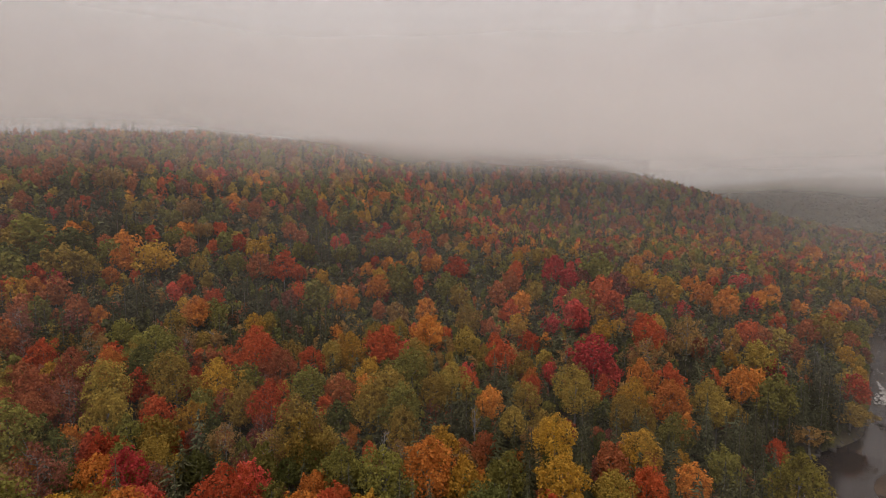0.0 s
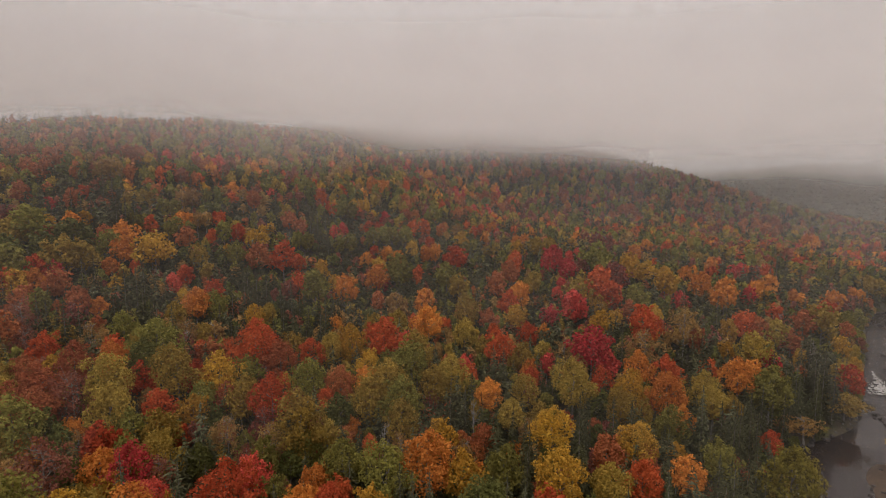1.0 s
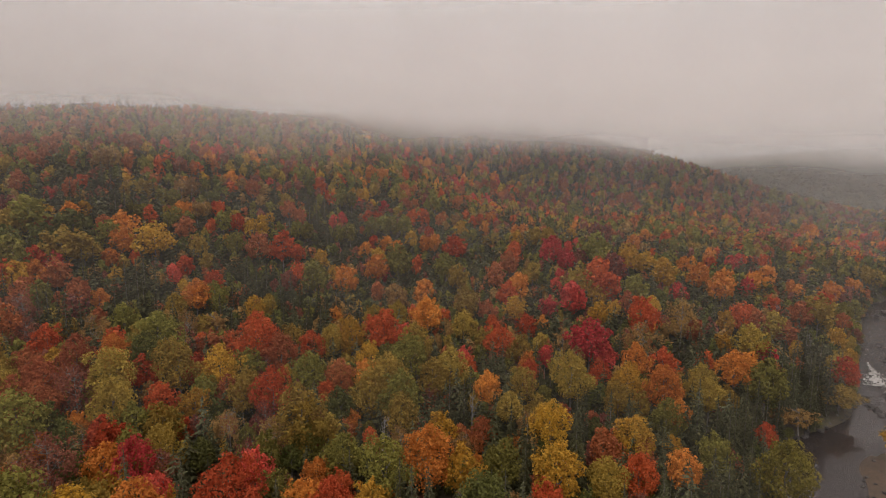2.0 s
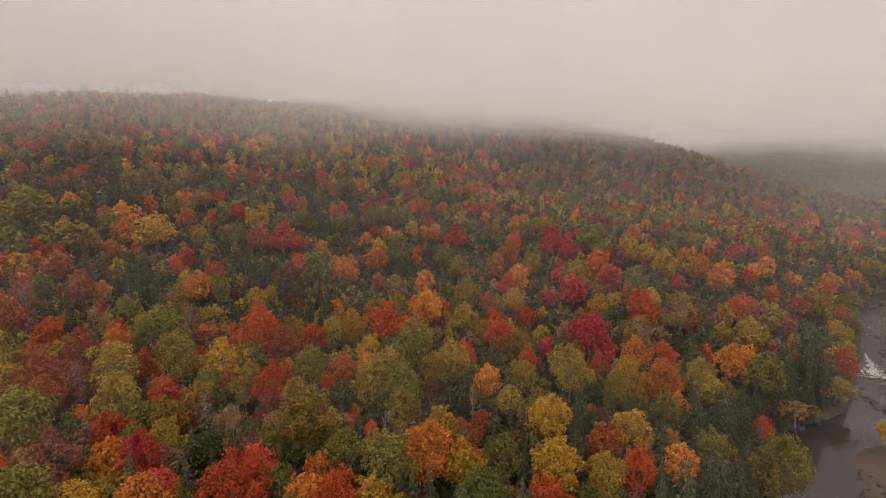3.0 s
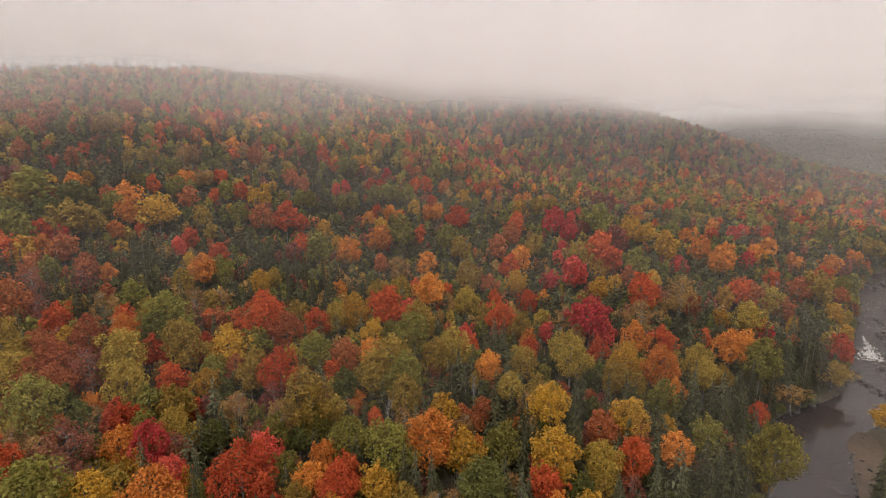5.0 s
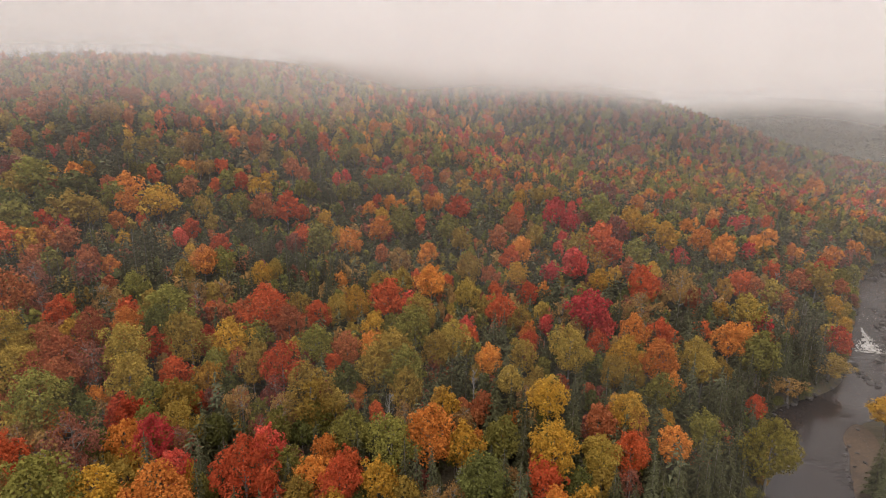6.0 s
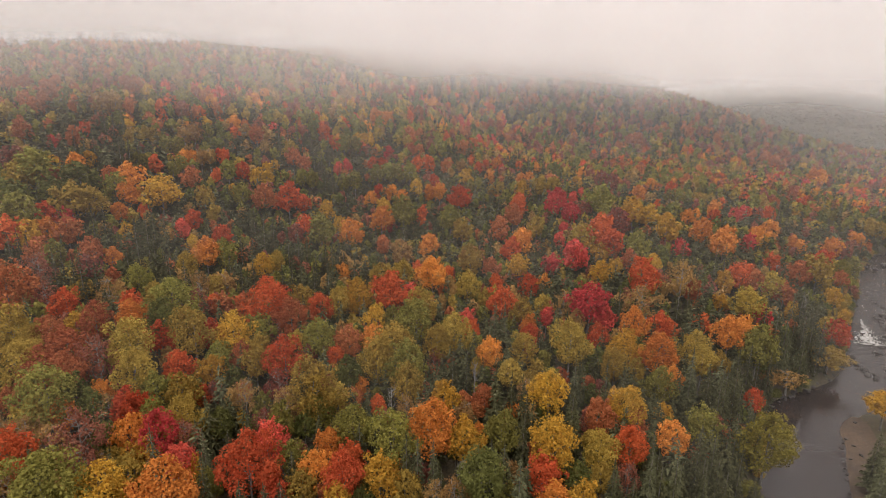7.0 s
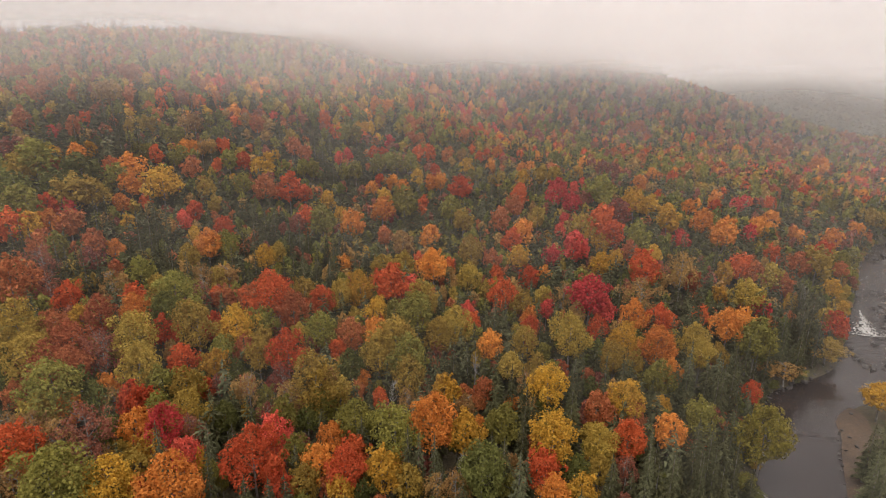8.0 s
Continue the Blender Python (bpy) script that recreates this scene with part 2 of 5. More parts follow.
def ripple(x, y, s, k):
    """A smooth, uneven wave field of about unit height."""
    return (np.sin(x / s + 1.3 * np.sin(y / s * 0.7 + k)) + np.sin(y / s * 1.2 + 1.7 * np.sin(x / s * 0.6 + 2 * k))) * 0.5


def ground_z(x, y):
    x, y = np.asarray(x, float), np.asarray(y, float)
    z = np.full(x.shape, 5.0)
    for a, b, h, s in HILLS:
        z = z + h * np.exp(-((x - a) ** 2 + (y - b) ** 2) / (2 * s * s))
    z = z + 0.5 * ripple(x, y, 13, 0.4) + 0.25 * ripple(x, y, 5, 1.9)
    gap, level, side = (q.reshape(x.shape) for q in near_river(x, y))
    gap = gap + 0.9 * ripple(x, y, 4.5, 3.1) * (np.abs(gap) < 12)
    bar = (side > 0) & (y > 60) & (y < 113)
    rise = np.clip(gap / np.where(bar, 26, 10), 0, 1)
    rise = rise * rise * (3 - 2 * rise)
    bank = level + np.where(bar, 0.25, 0.9) * np.clip(gap / 1.2, 0, 1)
    wet = level - 1.6 * np.clip(-gap / 3, 0, 1)
    return np.where(gap > 0, bank + (np.maximum(z, bank) - bank) * rise, wet)


def steps(lo, hi, fine, far):
    """Even steps from lo to hi, then ever wider ones out to far on both sides."""
    mid = np.arange(lo, hi + fine, fine)
    out = [fine]
    while sum(out) < far:
        out.append(out[-1] * 1.35)
    run = np.cumsum(out)
    return np.concatenate([lo - run[::-1], mid, mid[-1] + run])


def sheet(name, xs, ys, height, mats):
    gx, gy = np.meshgrid(xs, ys)
    v = np.stack([gx.ravel(), gy.ravel(), np.asarray(height(gx, gy)).ravel()], 1)
    n = len(xs)
    i = (np.arange(len(ys) - 1)[:, None] * n + np.arange(n - 1)).ravel()
    return smooth(mesh_of(name, v, np.stack([i, i + 1, i + n + 1, i + n], 1), mats))


ground = new("ground", sheet("ground", steps(-330, 360, 3.2, 4200), steps(-90, 520, 3.2, 4200), ground_z, [LITTER]))
tagged(ground, "dark forest floor of leaf litter and moss rising to wooded hills", "ground", kind="structure")


def build_river():
    """The water: a strip a little wider than the bed, at the river's level."""
    across = np.linspace(-1.25, 1.25, 7)
    keep = LINE[(LINE[:, 1] > -200)]
    v, f = [], []
    for i, (x, y, w, z, dx, dy) in enumerate(keep):
        for a in across:
            v.append((x + dy * a * w, y - dx * a * w, z))
        if i:
            for k in range(6):
                a = (i - 1) * 7 + k
                f.append((a, a + 1, a + 8, a + 7))
    ob = new("water", smooth(mesh_of("water", v, f, [WATER])))
    tagged(ob, "dark still river water mirroring a grey sky, broken by rapids", "river", kind="structure")


build_river()


def build_sandbar():
    """A low tongue of wet sand along the inner bank of the bend."""
    rows = LINE[(LINE[:, 1] > 58) & (LINE[:, 1] < 113) & (LINE[:, 0] > 40)]
    v, f = [], []
    for i, (x, y, w, z, dx, dy) in enumerate(rows):
        t = i / (len(rows) - 1)
        wide = 13.0 * math.sin(math.pi * min(1, t * 0.75 + 0.25)) ** 0.6 + 0.4
        for k in range(9):
            a = w - 1.0 + (wide + 1.0) * k / 8
            px, py = x + dy * a, y - dx * a
            v.append((px, py, 0))
        if i:
            for k in range(8):
                a = (i - 1) * 9 + k
                f.append((a, a + 1, a + 10, a + 9))
    v = np.array(v)
    v[:, 2] = np.maximum(ground_z(v[:, 0], v[:, 1]) + 0.10, 0)
    ob = new("sandbar", smooth(mesh_of("sandbar", v, f, [SAND])))
    tagged(ob, "low brown wet sandbar on the inside of the river bend", "sandbar", kind="structure")


build_sandbar()


# ------------------------------------------------------------------ trees
RNG = np.random.default_rng(11)


def crown_arrays(seed, leaves, size, lobes=9, gaps=0.1, spread_out=1.0):
    """Small three-cornered leaf clumps on the outsides of several lobes, thinner inside.
    The crown has radius 3 and reaches from 4 to 12 m up the tree."""
    rng = np.random.default_rng(seed)
    cen, rad = [], []
    for i in range(lobes):
        a = i * 2.4 + rng.uniform(-0.5, 0.5)
        h = (i + 0.5) / lobes
        reach = 0.66 * math.sin(math.pi * (0.24 + 0.62 * h)) * rng.uniform(0.65, 1.25) * spread_out
        cen.append((reach * math.cos(a), reach * math.sin(a), -0.70 + 1.36 * h + rng.uniform(-0.08, 0.08)))
        rad.append((0.43 - 0.17 * h) * rng.uniform(0.6, 1.3))
    for h, r in ((-0.45, 0.58), (0.0, 0.68), (0.42, 0.48), (0.76, 0.26), (0.98, 0.13)):
        cen.append((rng.uniform(-0.1, 0.1), rng.uniform(-0.1, 0.1), h))
        rad.append(r)
    # sprays of leaves that stand out of the crown
    for i in range(12):
        a, h = rng.uniform(0, 6.28), rng.uniform(-0.6, 0.95)
        reach = rng.uniform(0.8, 1.02) * math.sqrt(max(0.03, 1 - h * h)) * spread_out
        cen.append((reach * math.cos(a), reach * math.sin(a), h))
        rad.append(rng.uniform(0.10, 0.22))
    cen, rad = np.array(cen), np.array(rad)
    share = rad ** 2 / (rad ** 2).sum()
    n = leaves * 4
    k = rng.choice(len(rad), n, p=share)
    d = rng.normal(size=(n, 3))
    d /= np.linalg.norm(d, axis=1)[:, None]
    out = np.where(rng.random(n) < 0.78, rng.uniform(0.72, 1.12, n), rng.uniform(0.4, 1.42, n))
    p = cen[k] + d * (rad[k] * out)[:, None]
    deep = (np.linalg.norm(p[:, None] - cen, axis=2) < rad * 0.74).any(1)
    holes = np.sin(6 * p[:, 0] + seed) * np.sin(5.5 * p[:, 1] + 2 * seed) * np.sin(5 * p[:, 2] + seed) > 0.5 - gaps
    keep = ~(deep & (rng.random(n) < 0.85)) & ~((d[:, 2] < -0.5) & (rng.random(n) < 0.6)) & ~holes
    p, d = p[keep][:leaves], d[keep][:leaves]
    n = len(p)
    nor = d + rng.normal(size=(n, 3)) * 0.5 + (0, 0, 0.3)
    nor /= np.linalg.norm(nor, axis=1)[:, None]
    u = np.cross(nor, rng.normal(size=(n, 3)))
    u /= np.linalg.norm(u, axis=1)[:, None]
    w = np.cross(nor, u)
    s = (size * rng.uniform(0.6, 1.5, n))[:, None]
    q = rng.uniform(-0.5, 0.5, (n, 1))
    tri = np.stack([p + u * s, p - u * s * 0.6 + w * s * (0.8 + q * 0.4), p - u * s * 0.5 - w * s * (0.8 - q * 0.4)], 1).reshape(-1, 3)
    tri[:, :2] *= 3.0
    tri[:, 2] = 8.1 + tri[:, 2] * 3.5
    return tri, np.arange(len(tri)).reshape(-1, 3)


def tube(v, f, a, b, ra, rb, sides=5):
    """One tapered limb from a to b, added to the lists."""
    a, b = np.array(a, float), np.array(b, float)
    d = (b - a) / (np.linalg.norm(b - a) + 1e-9)
    u = np.cross(d, (0.3, 0.9, 0.1))
    u /= np.linalg.norm(u)
    w = np.cross(d, u)
    n = len(v)
    for p, r in ((a, ra), (b, rb)):
        for k in range(sides):
            t = 2 * math.pi * k / sides
            v.append(tuple(p + r * (u * math.cos(t) + w * math.sin(t))))
    for k in range(sides):
        j = (k + 1) % sides
        f.append((n + k, n + j, n + sides + j, n + sides + k))


def trunk_arrays(seed, limbs=6, top=9.5, bare=False):
    rng = np.random.default_rng(seed)
    v, f = [], []
    bend = rng.uniform(-0.35, 0.35, 2)
    spine = [np.array((bend[0] * math.sin(t * 2.2), bend[1] * math.sin(t * 2.6), -0.6 + (top + 0.6) * t)) for t in np.linspace(0, 1, 6)]
    for i in range(5):
        tube(v, f, spine[i], spine[i + 1], 0.19 * (1 - i * 0.18), 0.19 * (1 - (i + 1) * 0.18) + 0.01, 6)
    for i in range(limbs):
        h = rng.uniform(0.35, 0.92)
        p = spine[min(4, int(h * 5))] * (1 - (h * 5 % 1)) + spine[min(5, int(h * 5) + 1)] * (h * 5 % 1)
        a = i * 2.4 + rng.uniform(-0.5, 0.5)
        r = rng.uniform(1.1, 2.1) * (1.15 - h * 0.6)
        q = p + (r * math.cos(a), r * math.sin(a), r * rng.uniform(0.5, 1.1))
        tube(v, f, p, q, 0.07, 0.02, 4)
        for _ in range(5 if bare else 1):
            g = p + (q - p) * rng.uniform(0.4, 1.0)
            tube(v, f, g, g + rng.normal(size=3) * 0.55 + (0, 0, 0.5), 0.028, 0.008, 3)
    return v, f


def conifer_arrays(seed, tufts, size, slim=1.0):
    """Needle tufts along drooping boughs in whorls, thickest at the tips. Radius 2.2, height 13."""
    rng = np.random.default_rng(seed)
    whorls = 17
    h = 1 - np.sqrt(rng.random(tufts))
    ring = np.floor(h * whorls)
    arm = rng.integers(0, 9, tufts)
    # every bough has its own reach and sag
    own = np.modf(np.sin(ring * 12.9 + arm * 78.2 + seed * 3.7) * 4375.5)[0]
    a = arm * 2 * math.pi / 9 + ring * 0.8 + own * 0.4 + rng.normal(0, 0.13, tufts)
    base = np.clip((ring + 0.5) / whorls, 0, 1)
    reach = (2.15 * (1 - base) ** 0.85 + 0.16) * slim * (0.86 + 0.3 * own)
    g = rng.uniform(0.08, 1, tufts) ** 0.6
    r = reach * g
    z = 1.5 + 11.1 * base - r * (0.28 + 0.16 * own) + rng.normal(0, 0.12, tufts)
    c, n = np.cos(a), np.sin(a)
    p = np.stack([r * c, r * n, z], 1)
    lie = np.stack([c, n, rng.normal(-0.45, 0.25, tufts)], 1) + rng.normal(0, 0.3, (tufts, 3))
    lie /= np.linalg.norm(lie, axis=1)[:, None]
    side = np.cross(lie, rng.normal(0, 0.55, (tufts, 3)) + (0, 0, 1))
    side /= np.linalg.norm(side, axis=1)[:, None]
    k = (size * rng.uniform(0.65, 1.35, tufts) * (0.55 + 0.6 * (1 - base)))[:, None]
    tri = np.stack([p + lie * k * 1.25, p - lie * k * 0.6 + side * k * 0.40, p - lie * k * 0.6 - side * k * 0.40], 1).reshape(-1, 3)
    spire = np.array([(-0.1, 0, 11.6), (0.1, 0, 11.6), (0, 0, 13.2), (0, -0.1, 11.6), (0, 0.1, 11.6), (0, 0, 13.2)])
    tri = np.concatenate([tri, spire])
    return tri, np.arange(len(tri)).reshape(-1, 3)


ANY = LEAVES["olive"]
CROWNS = {
    "big": [mesh_of("crown", *crown_arrays(30 + s, 4600, 0.042, lobes=15 + s % 3, spread_out=0.9 + 0.1 * (s % 3)), [ANY]) for s in range(4)],
    "near": [mesh_of("crown", *crown_arrays(s, 2300, 0.064, lobes=13 + s % 5, spread_out=0.85 + 0.1 * (s % 4)), [ANY]) for s in range(1, 8)],
    "mid": [mesh_of("crown", *crown_arrays(s, 1000, 0.104, lobes=11 + s % 4, spread_out=0.85 + 0.1 * (s % 4)), [ANY]) for s in range(11, 17)],
    "far": [mesh_of("crown", *crown_arrays(s, 480, 0.15, lobes=9 + s % 4, spread_out=0.85 + 0.1 * (s % 4)), [ANY]) for s in range(61, 66)],
    "thin": [mesh_of("crown", *crown_arrays(s, 1700, 0.047, lobes=11, gaps=0.42), [ANY]) for s in range(21, 25)],
}
TRUNKS = [mesh_of("trunk", *trunk_arrays(s), [BARK]) for s in range(4)]
BARE_TRUNKS = [mesh_of("trunk", *trunk_arrays(40 + s, 15, 11.5, True), [PALE_BARK]) for s in range(3)]
NEEDLES = {
    "near": [mesh_of("crown", *conifer_arrays(s, 2200, 0.26, 0.8 + 0.12 * (s % 3)), [ANY]) for s in range(4)],
    "mid": [mesh_of("crown", *conifer_arrays(10 + s, 1100, 0.33, 0.85 + 0.1 * (s % 3)), [ANY]) for s in range(3)],
}


def spire_trunk():
    v, f = [], []
    tube(v, f, (0, 0, -0.6), (0, 0, 7), 0.17, 0.09, 6)
    tube(v, f, (0, 0, 7), (0, 0, 12.6), 0.09, 0.015, 6)
    return mesh_of("trunk", v, f, [BARK])


SPIRE = spire_trunk()

KINDS = {
    "crimson": ("maple_tree", "maple tree in deep crimson autumn leaf, in mixed forest"),
    "scarlet": ("maple_tree", "maple tree with orange-red autumn leaves, in mixed forest"),
    "orange": ("maple_tree", "maple tree glowing orange in autumn leaf, in mixed forest"),
    "salmon": ("maple_tree", "maple tree with faded salmon-pink autumn leaves, in mixed forest"),
    "gold": ("birch_tree", "birch tree with golden yellow autumn leaves, in mixed forest"),
    "olive_gold": ("birch_tree", "birch tree turning from olive green to yellow, in mixed forest"),
    "olive": ("beech_tree", "olive green broadleaf tree just starting to turn"),
    "green": ("beech_tree", "dark green broadleaf tree still in summer leaf"),
    "tan": ("aspen_tree", "thin-crowned tree with faded tan leaves, in mixed forest"),
    "mauve": ("aspen_tree", "half-bare tree with dull reddish leaves, in mixed forest"),
    "bank_yellow": ("maple_tree", "large yellow-green maple leaning over the river bank"),
    "spruce": ("spruce_tree", "dark green pointed spruce among autumn trees"),
    "fir": ("fir_tree", "pale grey-green fir with lichen-covered boughs"),
    "bare": ("bare_tree", "leafless grey tree with fine branches"),
}


def plant(kind, x, y, r, h, z=None, name="", label="", small=False):
    """One tree as a thing of its own: trunk and crown under an Empty at its foot."""
    name, label = name or KINDS[kind][0], label or KINDS[kind][1]
    z = float(ground_z(x, y)) if z is None else z
    root = new(name)
    tagged(root, label, "bush" if name == "bush" else "tree", "bushes on the bank" if name == "bush" else "trees of the autumn forest")
    turn = Matrix.Rotation(RNG.uniform(0, 6.28), 4, "Z")
    away = math.hypot(x, y)
    lod = "far" if away > 215 and kind not in ("spruce", "fir") else "mid" if small or away > (160 if r > 2.6 or kind in ("spruce", "fir") else 125) else "big" if r > 3.0 and away < 128 else "near"
    if kind in ("spruce", "fir"):
        size = (r / 2.0, r / 2.0, h / 13)
        child("trunk", SPIRE, root)
        pool = NEEDLES["mid" if lod == "mid" else "near"]
        child("crown", pool[RNG.integers(len(pool))], root, LEAVES[kind])
    elif kind == "bare":
        size = (r / 2.0, r / 2.0, h / 12)
        child("trunk", BARE_TRUNKS[RNG.integers(3)], root)
    else:
        size = (r / 2.9, r / 2.9, h / 12)
        thin = kind in ("tan", "mauve")
        child("trunk", (BARE_TRUNKS if thin else TRUNKS)[RNG.integers(3)], root)
        pool = CROWNS["thin" if thin and lod not in ("mid", "far") else lod]
        child("crown", pool[RNG.integers(len(pool))], root, LEAVES[kind])
    root.matrix_basis = Matrix.Translation((x, y, z)) @ turn @ Matrix.Diagonal((*size, 1))
    return root


# trees that can be told apart: x, y, crown radius, height
STANDS = {}
STANDS['olive_gold'] = []
STANDS['olive_gold'] += [
    (-60.4, 64.1, 2.6, 10.7), (-20, 66, 2.4, 9.5), (-44.1, 66.1, 2.1, 9.5), (-5.6, 66.9, 2.3, 9.7), (-47.9, 69.6, 1.5, 7.8), (23.6, 72, 2.1, 9.1),
    (-63, 74.4, 2.8, 11.5), (24.5, 75.6, 3.1, 11.9), (-41.1, 76.4, 3.2, 11.9), (-21.8, 83.3, 4.4, 16), (-44.2, 83.6, 2.9, 11.4), (-71.1, 84, 4.3, 15.1),
    (-53.2, 85.6, 3.5, 13.8), (-18.3, 86, 2.6, 10.2), (-6.7, 90.2, 3.2, 12.9), (-56.7, 91.1, 4.2, 16.1), (-76.6, 92.8, 3.1, 12.2), (-79.6, 93.8, 4.4, 16),
    (-35.2, 94.3, 2.7, 11.2), (-12.8, 96.2, 3.7, 14.6), (-9.9, 98.1, 4.9, 16.8), (12.6, 98.4, 2.7, 10.3),
]
STANDS['olive_gold'] += [
    (-48.6, 98.5, 4.1, 15.5), (-36.4, 100, 2.8, 10.6), (33.9, 102.1, 3.1, 11.9), (39.1, 104.4, 2.1, 8.8), (-30.5, 105.3, 2.2, 9.3), (25.9, 106.4, 4.1, 15.5),
    (16, 106.5, 3.1, 11.5), (-1.7, 106.6, 3.4, 12.8), (54, 107.2, 3.1, 12), (1.9, 109.4, 3.9, 13.8), (59.1, 109.7, 2.1, 9.6), (53.8, 111, 3.5, 13.3),
    (-80.5, 115.9, 2.4, 10.4), (-5.8, 119.7, 4, 15.1), (-67.1, 121.2, 2.3, 9.5), (-25.5, 123, 3.2, 12.6), (18.3, 124.4, 2.9, 11.1), (93.5, 124.6, 4.5, 7.1),
    (-34.6, 124.8, 3, 11.5), (-55.9, 128, 2.4, 10), (24.1, 130.6, 2.2, 9.5), (10, 132.2, 2.2, 9.8),
]
STANDS['olive_gold'] += [
    (76.6, 133.2, 3.9, 14.1), (98.7, 133.8, 2.7, 10.4), (5.7, 135.2, 3.4, 12.9), (-67, 136.8, 2.9, 11.1), (-17.6, 143.6, 2.8, 11.8), (-11.5, 144.4, 3.2, 12.8),
    (90.6, 147.4, 3.4, 12.9), (-47.8, 151.1, 2.6, 10.5), (6.7, 152.5, 3.8, 14.6), (-105.6, 155.2, 4.9, 16.5), (109, 157.1, 4.3, 15), (-103, 159.7, 4, 13.8),
    (-126.9, 165.1, 4.3, 15), (42.9, 172, 4, 14.1), (-75.2, 176.8, 2.5, 9.9), (29.9, 181.1, 3.1, 12.4), (5.5, 181.7, 3.5, 13.3), (-80, 182.7, 3.1, 12.7),
    (-116.1, 206.7, 2.3, 9.5), (-114.2, 208.9, 2.3, 10), (-110.1, 213.3, 2.3, 10), (-113.2, 213.5, 2.3, 9.5),
]
STANDS['olive_gold'] += [
    (163.2, 215.7, 3, 11.4), (173.1, 218.5, 3, 11.7), (169.2, 218.6, 3, 11.9), (37.7, 221.7, 3.2, 12.3), (18.4, 222.2, 2.2, 9), (42.8, 222.8, 3.3, 12.1),
    (21.9, 224, 2.2, 9.6), (104.1, 224.2, 2.1, 9.1), (101.6, 225.4, 2.1, 8.9), (-64, 231.7, 3, 11.8), (141.6, 241.6, 2.2, 9.8), (141, 246.1, 2.2, 9.6),
    (215.9, 292.3, 2.8, 11.5), (212.7, 292.8, 2.8, 11.6), (156.3, 306.9, 3.4, 12.3), (163.9, 312.5, 3.4, 12.6), (174.2, 328, 2.4, 9.6), (180.6, 334.4, 2.5, 10.2),
]
STANDS['salmon'] = []
STANDS['salmon'] += [
    (-16.2, 66.5, 1.8, 7.9), (-71.4, 81, 2.1, 8.8), (-63.8, 84.1, 3.6, 13.2), (-67.9, 84.5, 3.7, 13.7), (26.6, 85.4, 2.7, 10.9), (33.7, 86.2, 2, 8.8),
    (-16.4, 87.1, 1.9, 8.8), (7.2, 91.1, 2, 8.8), (-67.7, 91.3, 3.8, 13.9), (-39.1, 97.3, 2.2, 9.8), (-75.2, 97.3, 3.4, 12.3), (-68.4, 101, 3.5, 13.7),
    (-19.7, 103.7, 3.1, 12.1), (-33.3, 110.7, 3.9, 13.9), (-92.6, 110.9, 4.5, 16.3), (-31.4, 116.3, 2, 9.1), (-50.5, 118.5, 2.3, 9.7), (-46.1, 119, 2.5, 10.1),
    (-79.9, 127.1, 2.1, 8.9), (-99.2, 129.9, 3.1, 12.4), (-88.5, 134, 3.1, 12.1), (-100, 142.9, 3.3, 12),
]
STANDS['salmon'] += [
    (66.9, 142.9, 2.6, 10.8), (93.5, 146.2, 2.8, 10.8), (87.1, 149.4, 3, 12), (12.9, 152.4, 2.5, 10.5), (103.4, 156.6, 3.2, 12.7), (54.5, 159.2, 2.7, 11.3),
    (123, 166.2, 2.2, 9.1), (-121.5, 171.2, 2.6, 11.1), (-20.3, 174.6, 2.8, 10.8), (17.6, 180, 3.5, 13.6), (-109.8, 181.3, 2.6, 10.2), (23.5, 191.7, 3.3, 13),
    (-63.2, 192.1, 4.2, 14.8), (-88.7, 192.6, 3.3, 12.2), (-146.2, 195.9, 3, 11.7), (-130.2, 197.7, 2.9, 11.4), (-154.4, 215.1, 2.8, 11.4), (-160.5, 219.4, 2.9, 11.7),
    (-154.6, 221.2, 2.9, 10.9), (-56.9, 224.6, 3, 11.4), (-61.9, 227.3, 3.1, 11.6), (-157.6, 227.7, 3.6, 14),
]
STANDS['salmon'] += [
    (-171.8, 231, 3.7, 13.3), (-155.6, 231.5, 3.6, 14.2), (137.8, 232.1, 2.6, 10.5), (-168.3, 232.4, 3.7, 13.1), (-78.1, 233.7, 3.1, 11.8), (-111.5, 238.9, 2, 8.9),
    (-109.1, 239.9, 2, 9.1), (146.5, 241.1, 2.8, 10.6), (-135, 243.4, 3.6, 13.9), (-131.1, 245, 3.6, 14.1), (-0.4, 245.8, 2.6, 9.9), (-105, 251.7, 3, 11.3),
    (-109.2, 252.1, 3, 11.2), (-12.7, 257.7, 2.5, 10.8), (-16.5, 258.1, 2.5, 10.2), (-149.1, 258.4, 2.6, 10.3), (-156, 259, 2.6, 10.3), (-153.3, 260, 2.6, 10.9),
    (-17.7, 271.6, 3.2, 12.7), (-13, 273.3, 3.2, 12.4), (8, 274, 3.2, 12.7), (89, 285.4, 2.9, 12.1),
]
